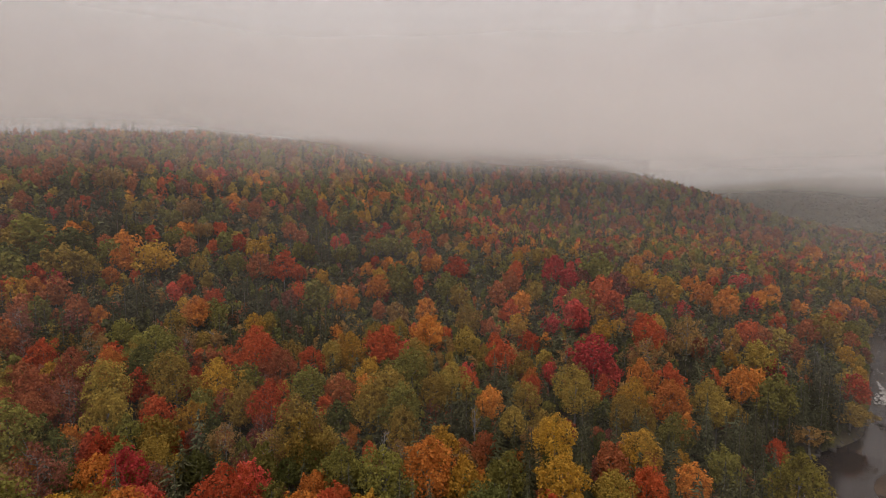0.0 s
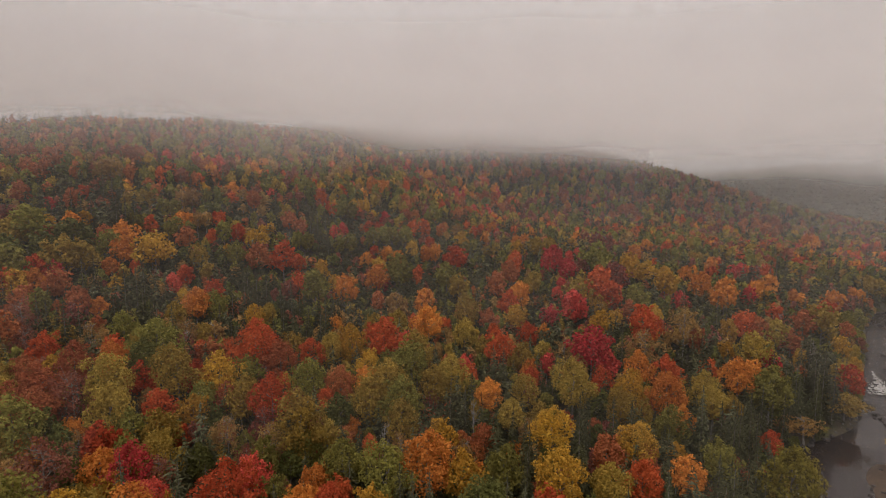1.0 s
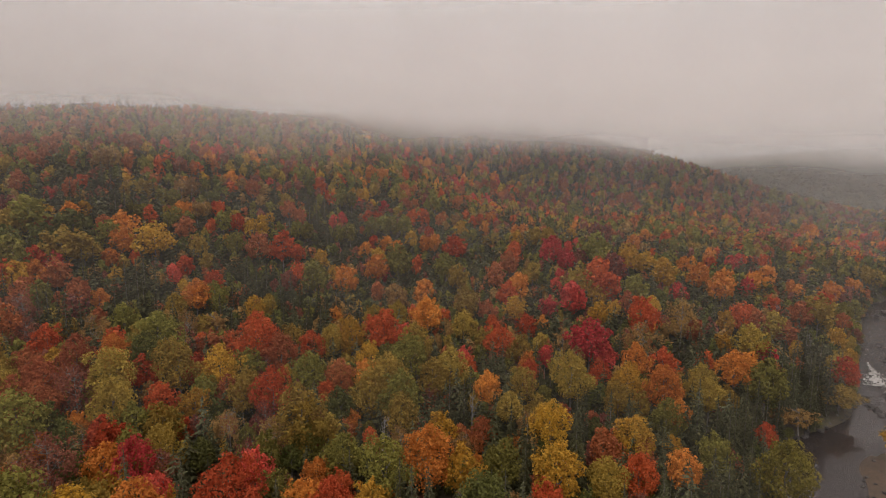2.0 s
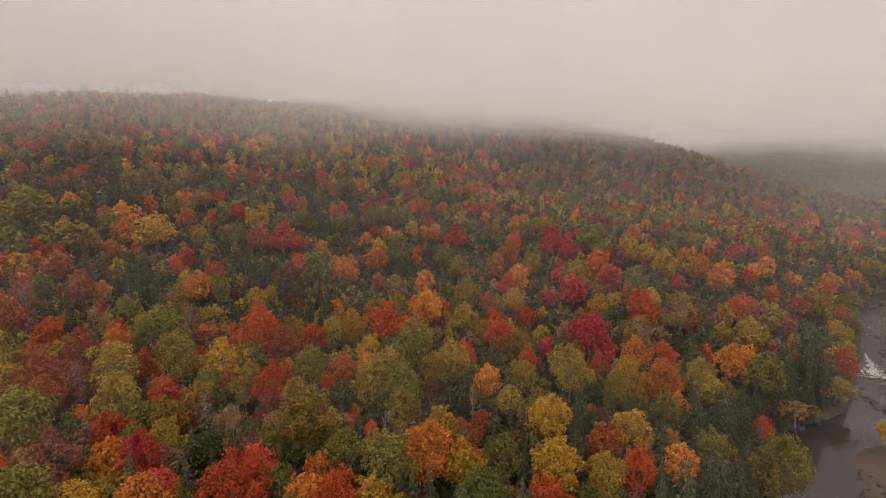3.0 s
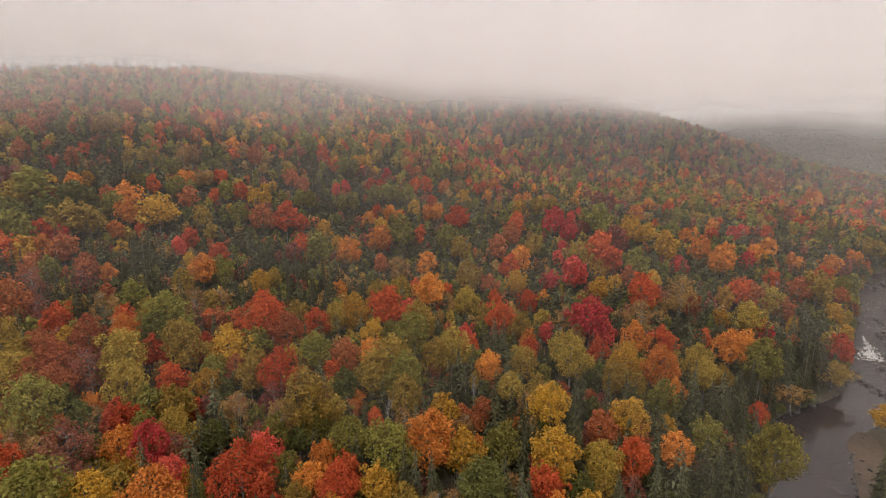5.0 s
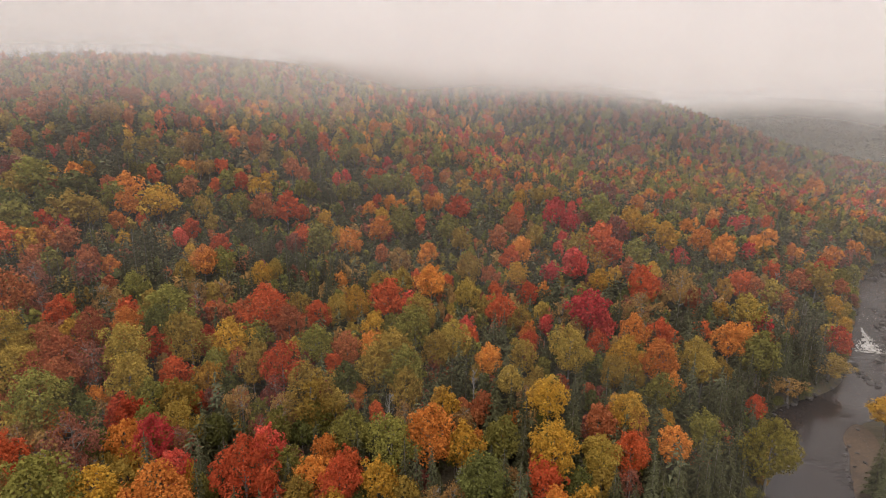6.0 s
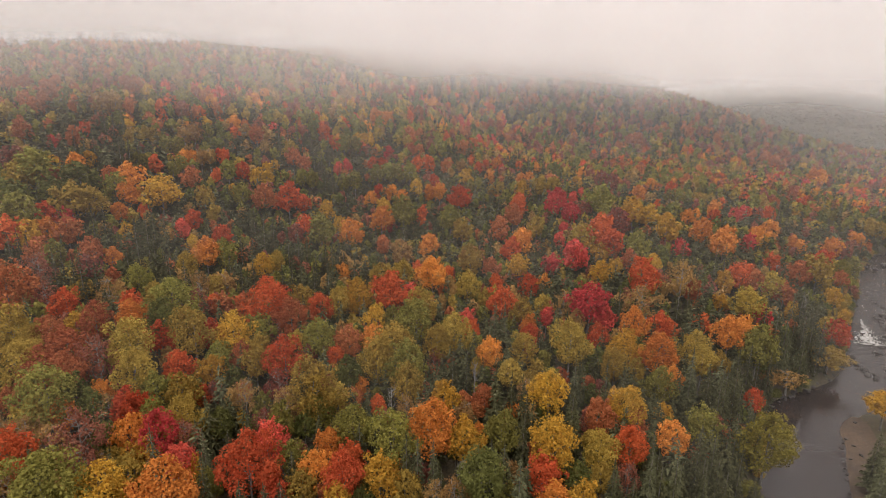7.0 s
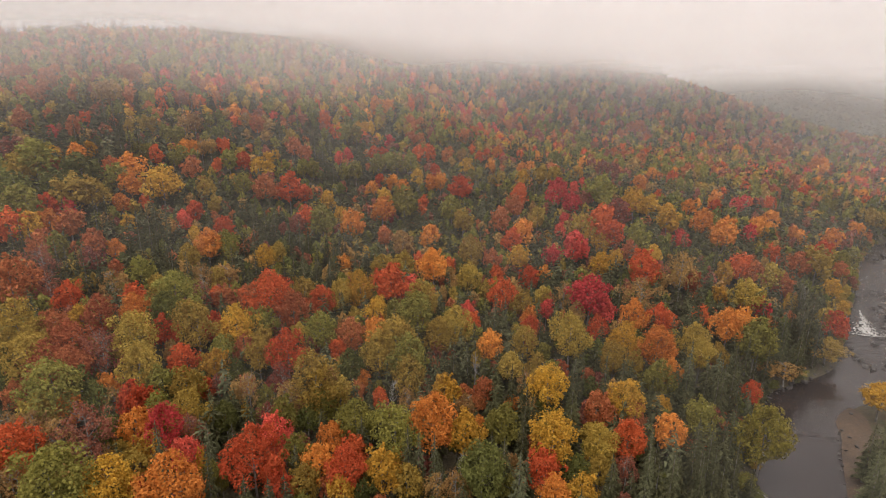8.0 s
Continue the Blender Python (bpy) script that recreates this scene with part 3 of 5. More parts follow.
STANDS['salmon'] += [
    (13.9, 295.3, 3.4, 12.5), (88, 296.7, 3, 12.2), (3, 307.5, 2.6, 11.1), (196.3, 309.2, 2.9, 10.9), (193, 310, 2.8, 11.6), (-19.6, 310.2, 3, 11.7),
    (7.2, 314.4, 2.7, 10.3), (-15.4, 317.5, 3.1, 12.3), (-33, 321.9, 2.8, 10.9), (11.7, 326.5, 2.8, 10.6), (-29.7, 331.3, 2.9, 11.5), (-7.9, 335.8, 2.6, 10.3),
    (197.3, 339.1, 4.2, 14.6), (-26.1, 340.6, 2.9, 11.9), (21.7, 340.6, 2.9, 11.4), (-4.1, 343.9, 2.7, 10.5), (205.6, 344.2, 4.3, 16.4), (194.6, 344.9, 4.3, 15.2),
    (-0.1, 345.4, 2.7, 10.3), (26.5, 346.4, 3, 11.8), (31.3, 349, 3, 11.5), (116, 360.5, 3.7, 13),
]
STANDS['salmon'] += [
    (79.7, 362.1, 2.9, 11.6), (122.4, 363.7, 3.7, 13.9), (75.7, 364.1, 2.9, 11.3), (135.8, 380, 2.6, 11.1), (132, 380.3, 2.6, 10.3), (140.6, 383.7, 2.6, 10.9),
]
STANDS['mauve'] = []
STANDS['mauve'] += [
    (-50.4, 66.2, 2.5, 10.4), (-51.8, 68.5, 3.7, 14.3), (28, 72.9, 2, 8.4), (-39.4, 73.6, 2.5, 10), (-28.9, 78.2, 2, 9.4), (-60.6, 88.1, 3.7, 14),
    (-29.5, 88.7, 2.2, 9.8), (-27.2, 100.9, 1.8, 8.4), (-2.3, 104.4, 1.8, 8.4), (-35.3, 108.2, 2.3, 9.8), (-86.4, 112.6, 2.8, 10.9), (-54.6, 114.9, 2.8, 11.4),
    (-92.7, 120.2, 3.7, 13.4), (-86.4, 127.9, 2.5, 10.6), (-48.5, 173.8, 2.9, 11), (-138.5, 176.9, 2.9, 11.7), (-136.2, 178.7, 2.9, 11.3), (56.9, 180.8, 4.2, 16),
    (135, 186.4, 2.4, 9.9), (140.6, 189.7, 2.5, 10.7), (50.2, 200.6, 2.8, 11.2), (118.1, 211.7, 2.1, 9),
]
STANDS['mauve'] += [
    (122.2, 214.1, 2.1, 8.9), (69.5, 235, 2.9, 11.6), (66.2, 238.6, 2.9, 12),
]
STANDS['green'] = []
STANDS['green'] += [
    (5.3, 66.3, 3.8, 14.4), (-12, 66.6, 1.8, 8.1), (20.1, 72.1, 2, 8.8), (-50.9, 72.7, 2.1, 9.4), (-35.8, 78.2, 2.1, 9.4), (-22.8, 79.4, 2, 8.5),
    (-57.2, 79.5, 2.6, 10), (-61, 81.2, 2.6, 11.1), (-74.1, 83.7, 2.5, 10.5), (17.2, 88, 1.2, 7.5), (-17.9, 92.5, 2.9, 11.9), (-56.4, 102.1, 3.9, 14.7),
    (-121, 154.2, 4.1, 14.3), (-113.6, 159.1, 4.1, 14.4), (-111.6, 168.4, 6, 16.2),
]
STANDS['olive'] = []
STANDS['olive'] += [
    (-48.6, 56.8, 4.8, 17.2), (-32.3, 66.6, 1.1, 7.9), (-22.9, 71.4, 2.2, 9.5), (-7.8, 74.1, 3.8, 14.3), (-62.2, 76.9, 4.7, 15.9), (-14.7, 77.3, 3.2, 11.8),
    (-26.4, 77.7, 2.5, 10.8), (-46.8, 78.6, 2.3, 10.1), (9.3, 79, 3, 11.9), (-20.6, 81.3, 2.6, 10.6), (44.3, 84.4, 2.9, 11.7), (-49.8, 84.9, 2.6, 10.5),
    (-31.4, 85, 1.6, 7.5), (-7.2, 94, 4.1, 15.6), (-42.8, 96.1, 2.4, 10.2), (41.4, 96.7, 3.1, 11.6), (-25.7, 103.2, 3.6, 13.2), (-38.3, 105.5, 2.9, 11.9),
    (-56, 107.3, 4.8, 16.9), (-6.7, 111.6, 4.4, 15.5), (69.7, 114.1, 4.6, 16.8), (-11.6, 117.1, 2.7, 11.3),
]
STANDS['olive'] += [
    (-72.9, 125.3, 2.8, 11.4), (-95.8, 130.5, 3.1, 11.8), (-111.6, 143.1, 4.7, 16.8), (-60.4, 146.1, 3.5, 13.3), (58.7, 165.2, 3.8, 14.3), (-124.4, 167.9, 5.4, 17.6),
    (126.3, 170.7, 2.8, 10.8), (-39.8, 172.8, 4.9, 16.2), (-103.5, 172.9, 3.8, 13.3), (135.2, 177.9, 3, 11.2), (1.4, 190.5, 4, 14.7), (55.3, 190.9, 3.2, 12.2),
    (-106.2, 193, 2.6, 10.7), (-71.6, 193.7, 3.2, 12.8), (-103.6, 194.9, 2.6, 10.4), (-15.3, 194.9, 5.2, 17), (-96.9, 198, 2.1, 8.8), (55.8, 199.7, 4.8, 17.5),
    (-95.6, 202.1, 2.2, 9.5), (-80.3, 205.5, 3, 12), (-103.7, 209.5, 2.7, 10.8), (-100.7, 210.9, 2.7, 11),
]
STANDS['olive'] += [
    (-55.9, 215.8, 2.6, 11), (-52.2, 216.6, 2.6, 11), (-40.4, 219.4, 2.9, 11.1), (151.7, 219.6, 2.6, 11.1), (-36.2, 221.2, 2.9, 11.9), (157.6, 223.4, 2.7, 10.3),
    (90.3, 223.8, 2.4, 9.6), (9.4, 225.5, 2.2, 9.8), (94.5, 225.9, 2.4, 10), (-28.1, 227.2, 3.3, 12.9), (13, 227.9, 2.2, 9.9), (-23.4, 230.4, 3.3, 12.5),
    (-20.4, 230.7, 3.3, 12.1), (-15.3, 231.5, 3.3, 13), (-44.4, 245.5, 3.2, 12.6), (-39.8, 247.3, 3.2, 11.9),
]
STANDS['orange'] = []
STANDS['orange'] += [
    (-35.3, 58.6, 4.4, 15.9), (15.6, 65.8, 2.3, 9.9), (-18.5, 68.9, 2.6, 10.2), (-7.5, 72.4, 1.2, 7.9), (-47.1, 73, 2.6, 10.9), (-18.1, 75.3, 2.2, 9),
    (-2, 76.7, 4.2, 14.7), (-60.1, 77, 2.4, 10.2), (37.6, 80.7, 2.7, 10.7), (5.5, 81.9, 1.5, 7.5), (-57.8, 83.6, 2, 8.8), (11.9, 88.4, 1.2, 7.6),
    (30, 90.4, 1.7, 8.1), (-15.5, 91.8, 1.7, 8.3), (45.6, 101.2, 2.2, 9.8), (-63.4, 104.7, 3.4, 12.6), (9.2, 105.3, 2.7, 10.9), (44.4, 106, 3.7, 14.2),
    (-15, 106.9, 2.8, 11.1), (65, 118, 3.5, 13.7), (43.6, 120.6, 3.3, 12.9), (19.3, 120.7, 2.1, 8.8),
]
STANDS['orange'] += [
    (72.6, 125.4, 2.6, 10.4), (-84.5, 135.5, 2.4, 9.5), (-3.7, 139.5, 4, 14.9), (-103.8, 140.7, 3.1, 12.2), (-63.8, 143.3, 3.9, 14), (27, 146, 1.9, 8.6),
    (-29.2, 150.4, 2.1, 9.1), (-96.2, 161.2, 2.6, 10.4), (23.9, 169.1, 3.6, 13.7), (-5.5, 169.6, 3.3, 12.9), (-98, 171, 3.5, 13.2), (87.7, 171.1, 4.3, 15.8),
    (-31.1, 176.5, 3.8, 14.7), (-103.4, 180.9, 3.9, 13.9), (129.3, 181, 3.1, 12.2), (-120.1, 181.2, 2.8, 11.2), (85.8, 182.2, 3.8, 13.7), (121.5, 185.6, 2, 8.8),
    (106.8, 186.6, 3, 11.2), (120.4, 188.3, 2, 9), (-22.3, 190.1, 4, 14.7), (113.8, 192.1, 3.1, 12.3),
]
STANDS['orange'] += [
    (89, 202.5, 2.2, 9.7), (93, 204.6, 2.2, 9.4), (153.5, 205.2, 2.1, 9.2), (157.3, 206.4, 2.1, 9.5), (-96.5, 206.9, 2.2, 9.4), (-94.1, 208.5, 2.2, 9.2),
    (101.7, 209.4, 2.9, 11.4), (-28.9, 211.6, 2.5, 10.1), (-17.3, 213.4, 2.7, 10.7), (-24.1, 217.4, 2.1, 9), (-6.7, 217.7, 2.6, 10.8), (-2.7, 218.3, 2.6, 11.1),
    (-21, 219.4, 2.2, 9.8), (76.8, 221, 2.9, 11.5), (31.2, 234.9, 2.3, 10.2), (86.7, 235.4, 2.6, 10.5), (18.3, 237, 2.5, 10.5), (35.4, 240, 2.4, 10.1),
    (184.5, 250, 2.8, 11.2), (189.2, 251.5, 2.9, 11.8), (123.2, 251.7, 2.9, 11.9), (23.1, 260.3, 2.7, 10.9),
]
STANDS['orange'] += [
    (-34.5, 276.6, 3.6, 14.1), (-29.6, 281.7, 3.6, 13), (205.7, 314.2, 3.7, 13.9), (211.4, 316, 3.7, 13.2), (181.8, 350.8, 2, 9.3), (185.6, 352.9, 2.1, 8.8),
]
STANDS['tan'] = []
STANDS['tan'] += [
    (-56, 59.9, 3, 11.5), (1.5, 66.4, 2.3, 9.3), (-1.4, 66.5, 1.9, 8.7), (-49.5, 69.1, 1.3, 7.5), (-57.3, 70.2, 2.7, 10.6), (-64.5, 70.4, 2.8, 11.2),
    (-61.2, 71, 2.7, 11.3), (-54.4, 79.4, 2.3, 9.3), (-26.7, 82.4, 2.6, 10.4), (-34, 84.2, 2.4, 10.3), (-6.7, 85.2, 2.1, 9), (15.2, 94.9, 1.7, 8),
    (-74.3, 115.8, 3, 11.9), (79.1, 116.2, 3.7, 6.3), (-4.5, 122.6, 2.1, 8.7), (31.1, 123.6, 2.1, 9.5), (-59, 125.5, 3, 11.4), (47.3, 127.8, 4.4, 15.3),
    (29.2, 128.3, 2.9, 11.7), (-54.2, 130.4, 2.5, 10.1), (62.6, 141.5, 4.4, 16.3), (-13.4, 160.9, 3.5, 13.4),
]
STANDS['tan'] += [
    (-91.5, 209.6, 2.2, 9.8), (-89.3, 212.2, 2.2, 9.4), (-101.6, 219.7, 2.8, 10.6), (-98.5, 221.7, 2.8, 11.6), (-134.1, 223.7, 3.7, 13.2), (-130.9, 226.7, 3.7, 14.1),
    (-80.6, 227.7, 2, 8.7), (-83.3, 235.8, 2.6, 10), (6.6, 247.7, 2.6, 10.1),
]
STANDS['scarlet'] = []
STANDS['scarlet'] += [
    (-42.7, 63.1, 1.7, 7.9), (-59.4, 64.5, 3.9, 14.2), (-23.5, 64.5, 2.3, 9.2), (-27.2, 66.1, 3.8, 14.9), (-14.3, 66.4, 3.1, 12.3), (-25.3, 68.5, 1.9, 8.3),
    (14.5, 69.7, 2.8, 11), (-14.1, 72.4, 2.2, 9.3), (29.2, 77.1, 3.1, 11.8), (-50.9, 78.8, 2.7, 11.5), (-48.7, 80.2, 2.2, 9.5), (-42.1, 86.3, 1.4, 7.6),
    (-11.9, 87.9, 1.6, 7.4), (-48.1, 91.2, 2.5, 10.6), (-29.8, 93.7, 3.4, 13.6), (-55.3, 99.1, 2.9, 11.4), (-21.5, 100.7, 2.1, 8.8), (62.5, 101.2, 2.1, 9),
    (-47, 102.8, 2.7, 11.1), (-80.4, 110.2, 2.7, 11.2), (-38.9, 112.8, 4.7, 17.2), (-68.5, 113.2, 2.6, 10.5),
]
STANDS['scarlet'] += [
    (19.1, 115.5, 2, 9), (5.9, 116.1, 2, 8.8), (34.2, 116.8, 2.5, 10), (-15.2, 117.4, 1.3, 7.3), (-52.6, 119.2, 2, 8.8), (-28.9, 120.1, 3.2, 11.9),
    (50.2, 121.6, 2.9, 12), (54.4, 125.9, 1.7, 8), (62.9, 127.5, 2, 9.2), (-13.9, 127.8, 4.4, 15.2), (13.5, 128.2, 3.3, 12), (-41, 130.4, 2.3, 9.2),
    (99.6, 131.3, 2.9, 11.8), (-109.7, 135, 3.7, 14.3), (21.9, 139.9, 2.8, 10.9), (52.6, 142.8, 4.1, 15.7), (13.8, 143.9, 2.1, 8.6), (0.7, 150, 2.1, 9),
    (-110.1, 150, 2.9, 11.9), (84.4, 152.2, 3.4, 12.7), (-8.4, 156.9, 1.7, 8), (-66.6, 160.6, 2.8, 10.8),
]
STANDS['scarlet'] += [
    (100.1, 165.1, 2.5, 10.5), (19.9, 165.4, 2.9, 11.8), (51.2, 165.6, 3.9, 14.6), (-76.9, 165.9, 2.9, 11.3), (-92.6, 167.8, 2, 8.4), (118.4, 169.2, 3.3, 12.2),
    (49.1, 172.4, 4.9, 17.5), (-46.8, 181.3, 3, 12.2), (59.7, 190.5, 3.2, 12), (-55.3, 193.4, 4.6, 16.8), (-101.5, 194.8, 2.7, 10.6), (26.3, 199.6, 3.6, 14),
    (-51.6, 200, 2.6, 10.7), (-83.6, 202.8, 2.1, 9.2), (99.9, 204.8, 2.4, 9.6), (-130.9, 205.7, 2.3, 9.8), (5, 208.7, 3.9, 14.6), (-76.4, 209, 2.8, 10.9),
    (116.4, 212.7, 2.1, 9.2), (125.2, 213.6, 2.6, 10), (119.7, 213.7, 2.1, 8.9), (-84.6, 214, 2.4, 10.4),
]
STANDS['scarlet'] += [
    (-87.9, 217.2, 1.7, 7.8), (-26.5, 217.8, 2.3, 9.9), (-5, 228.9, 2.4, 10.4), (93.4, 231, 2.6, 10.9), (125.8, 234.6, 2.6, 10.2), (152.2, 237.9, 2.8, 10.9),
    (-31, 238.5, 2.3, 9.9), (124.2, 239, 2.6, 11.2), (-27.5, 239.4, 2.3, 9.5), (-12.4, 243.2, 2.8, 11), (159.3, 243.5, 2.8, 11.2), (-8, 243.8, 2.8, 11.9),
    (-47.8, 246.4, 2.3, 9.3), (-51.5, 248.4, 2.3, 9.2), (14.2, 249.8, 2.3, 9.3), (18.3, 258.6, 2.4, 9.6), (42.9, 335.2, 2, 9), (46, 335.8, 2, 8.5),
]
STANDS['gold'] = []
STANDS['gold'] += [
    (-44.4, 60.3, 3.6, 13.2), (-14.7, 63.8, 2.2, 9.9), (19.6, 66.2, 2.4, 10.3), (-9.3, 67.6, 2.7, 11.5), (-36.4, 69.3, 1, 7.9), (-43.8, 69.6, 2.3, 9.5),
    (16.5, 74.1, 3.9, 14.8), (2.9, 76, 3, 12.3), (-33.5, 80.7, 0.6, 7.4), (32.2, 87.3, 3.3, 12.5), (-0.3, 88.3, 2.6, 10.4), (18.4, 90.1, 3.4, 13.1),
    (40.1, 91, 1.7, 7.7), (-42.3, 91.3, 2.3, 9.9), (-41.7, 101.5, 3.7, 13.7), (90.3, 101.9, 3.9, 9.1), (-75.2, 104.6, 2.1, 9.1), (38.3, 109, 3.3, 12.8),
    (-95.7, 111.6, 1.7, 7.9), (-15.9, 118.9, 2.7, 10.6), (-21, 125.2, 3.6, 14.3), (-106.4, 136.8, 3.3, 13.1),
]
STANDS['gold'] += [
    (72.9, 139.1, 2.1, 8.7), (92.4, 139.6, 1.7, 8.1), (107.9, 141.4, 2.1, 9.5), (-49.9, 145.1, 2.7, 11.2), (78.2, 149.1, 2.7, 11.1), (43.6, 149.4, 3, 11.5),
    (110.3, 150.8, 2.6, 10.4), (-89.9, 152.2, 2.1, 8.8), (20.6, 152.4, 3, 11.7), (-72, 153.1, 2.2, 9), (50.3, 157.4, 2.1, 9), (61.3, 158.7, 2.7, 10.7),
    (-24.5, 161.7, 1.3, 7.7), (47, 164.1, 2.7, 10.7), (44, 168, 2.2, 9.9), (-89.3, 172.4, 5.1, 16.9), (32.3, 173.7, 1.5, 7.3), (72.3, 179.4, 4.3, 15.8),
    (-128.9, 180.1, 2, 9.3), (-126.9, 180.8, 2, 8.8), (107.9, 184.1, 2, 9), (-119.7, 187.6, 2.3, 9.3),
]
STANDS['gold'] += [
    (-36.6, 189.6, 2.6, 10), (66.2, 194.8, 3.9, 15.1), (-42.7, 196, 3.2, 12.3), (72.4, 196.1, 3.3, 12.2), (-76.8, 198.8, 1.8, 7.9), (-23.2, 202.6, 3.2, 12.8),
    (-71.1, 209, 2.6, 10.7), (-67.8, 210.5, 2.6, 10), (-70, 217.6, 2.1, 8.7), (29.8, 219.1, 2.8, 11.6), (-67.7, 220.5, 2.1, 8.7), (-12.1, 222.8, 2.6, 11),
    (142.8, 223, 2.1, 8.8), (147.7, 226.5, 2.1, 9.7), (53.9, 232.8, 2.7, 10.6), (7.9, 233.1, 2.9, 11.6), (-40.4, 258, 2, 9), (-37.5, 258.9, 2, 9.3),
    (-46.2, 259.2, 1.9, 8.9), (-18.5, 279.7, 2.3, 10.2), (186, 288, 2.7, 11.3), (195.7, 298, 2.8, 11.7),
]
STANDS['gold'] += [
    (165.6, 350.5, 2.5, 10.4), (169.6, 352, 2.5, 10.1),
]
STANDS['bare'] = []
STANDS['bare'] += [
    (-54, 73.4, 1.5, 10.5), (-9.1, 84.5, 1.5, 11.5), (5.4, 95.5, 1.5, 11.6), (94.1, 138.1, 1.5, 11.5), (96.2, 155.7, 1.5, 11.2),
]
STANDS['crimson'] = []
STANDS['crimson'] += [
    (-38, 69.1, 2.5, 9.8), (-43, 72.4, 3.1, 12.4), (-26.7, 74.1, 2.6, 10.5), (5, 121.9, 1.9, 8.6), (34.2, 124.9, 4.7, 15.8), (24.2, 125.1, 1.9, 8.8),
    (38.3, 125.2, 2.6, 10.5), (79.7, 131.9, 2.5, 10.1), (-9.2, 132.8, 2.6, 10.2), (-106.1, 151.8, 2.3, 10.3), (30.9, 155.8, 2.6, 10.4), (37.3, 155.8, 4, 14.9),
    (-77.5, 159.1, 2.4, 10.2), (74.5, 171.5, 2.4, 10.4), (36.3, 174.3, 2.1, 9.6), (100.1, 179.6, 2.8, 10.8), (39.4, 183.2, 2.2, 9.4), (43.7, 194.2, 3.4, 12.4),
    (-20.4, 195.1, 1.7, 8.1), (-136.8, 196.1, 1.7, 7.7), (39.9, 198.2, 4.2, 15.7), (108.9, 206.9, 2.3, 10.2),
]
STANDS['crimson'] += [
    (114.9, 212.5, 2.4, 9.8), (48.9, 214.1, 2, 8.9), (53, 219, 2.1, 8.9), (-44.5, 230.1, 2.3, 9.2), (-41.7, 233.8, 2.3, 9.5), (-25.7, 252.7, 2.1, 9.2),
]
STANDS['fir'] = []
STANDS['fir'] += [
    (10.2, 64.7, 2.2, 14.6), (-39.6, 65, 2.1, 15.7), (29, 67.2, 2.1, 15.7), (37.4, 68.4, 1.5, 13.4), (-1.7, 69, 1.6, 13.4), (33.6, 69.3, 1.7, 13.5),
    (-4, 69.5, 1.6, 13.2), (-34.9, 69.7, 1.4, 12.3), (68.1, 72.6, 2, 12.5), (67.7, 73.5, 1.8, 11.9), (32.1, 74.7, 1.5, 13.1), (70.2, 76.8, 2.1, 12.6),
    (72.9, 78, 2, 12.4), (74.4, 83.5, 2.1, 12.6), (77.8, 85.3, 2.3, 13), (24.2, 94.1, 1.7, 13.9), (47.9, 98.5, 2.2, 15.5), (28.1, 105.4, 1.4, 12.1),
    (10.9, 116, 1.5, 13.4), (13.3, 116.8, 1.5, 12.9), (76.9, 118.4, 1.5, 12.8), (80, 120.4, 1.5, 12.7),
]
STANDS['fir'] += [
    (79.9, 121.4, 2.1, 15.8),
]
STANDS['spruce'] = []
STANDS['spruce'] += [
    (-32, 62.4, 1.8, 14.1), (23.6, 66.6, 1.8, 13.9), (-5.6, 69.4, 1.8, 14.1), (41.3, 69.6, 1.5, 12.3), (38.2, 70.6, 1.6, 13.1), (40.8, 71.4, 1.6, 13.2),
    (45.4, 73.7, 1.5, 13.7), (38.8, 73.9, 2, 15.1), (12.1, 75.2, 1.9, 14.6), (41.9, 75.4, 1.6, 13.2), (46.2, 79.6, 1.7, 13.4), (20.8, 80.7, 2, 15.6),
    (48.5, 81.4, 2, 15.3), (13.5, 82.5, 2, 14.1), (11.7, 88.3, 1.8, 13.5), (32, 90.2, 2.1, 14.5), (29.4, 91.8, 2.1, 15), (54.6, 92.3, 1.9, 15.2),
    (50.8, 92.5, 1.5, 12.6), (51.9, 92.8, 1.9, 15.1), (49.6, 94.7, 1.5, 13.5), (1.4, 94.8, 1.7, 14.1),
]
STANDS['spruce'] += [
    (4.1, 95.9, 1.7, 13.5), (56.2, 97.2, 1.6, 13.9), (54.3, 98.3, 1.6, 13.1), (65.3, 105.8, 1.7, 13.4), (61.5, 106.7, 1.7, 13.3), (69.7, 109, 1.8, 14.6),
    (20.1, 109.7, 1.6, 12.6), (22.5, 109.8, 1.6, 13), (65.8, 110.1, 1.8, 14), (-79.1, 114.6, 2.3, 16.4), (-76.9, 116, 2.3, 15), (82.3, 117.9, 2, 14.8),
    (85.2, 118.1, 2, 15.3), (-87.6, 121.4, 1.6, 13.9), (-63.4, 121.7, 2.3, 16.1), (-90.3, 122.3, 1.7, 14.1), (86.8, 122.6, 2, 14.8), (-86.4, 123, 1.6, 13),
    (78.5, 123, 2, 14.7), (-60.9, 123.5, 2.3, 15.1), (90.1, 123.5, 2.1, 15.8), (76.3, 124.4, 2, 15.1),
]
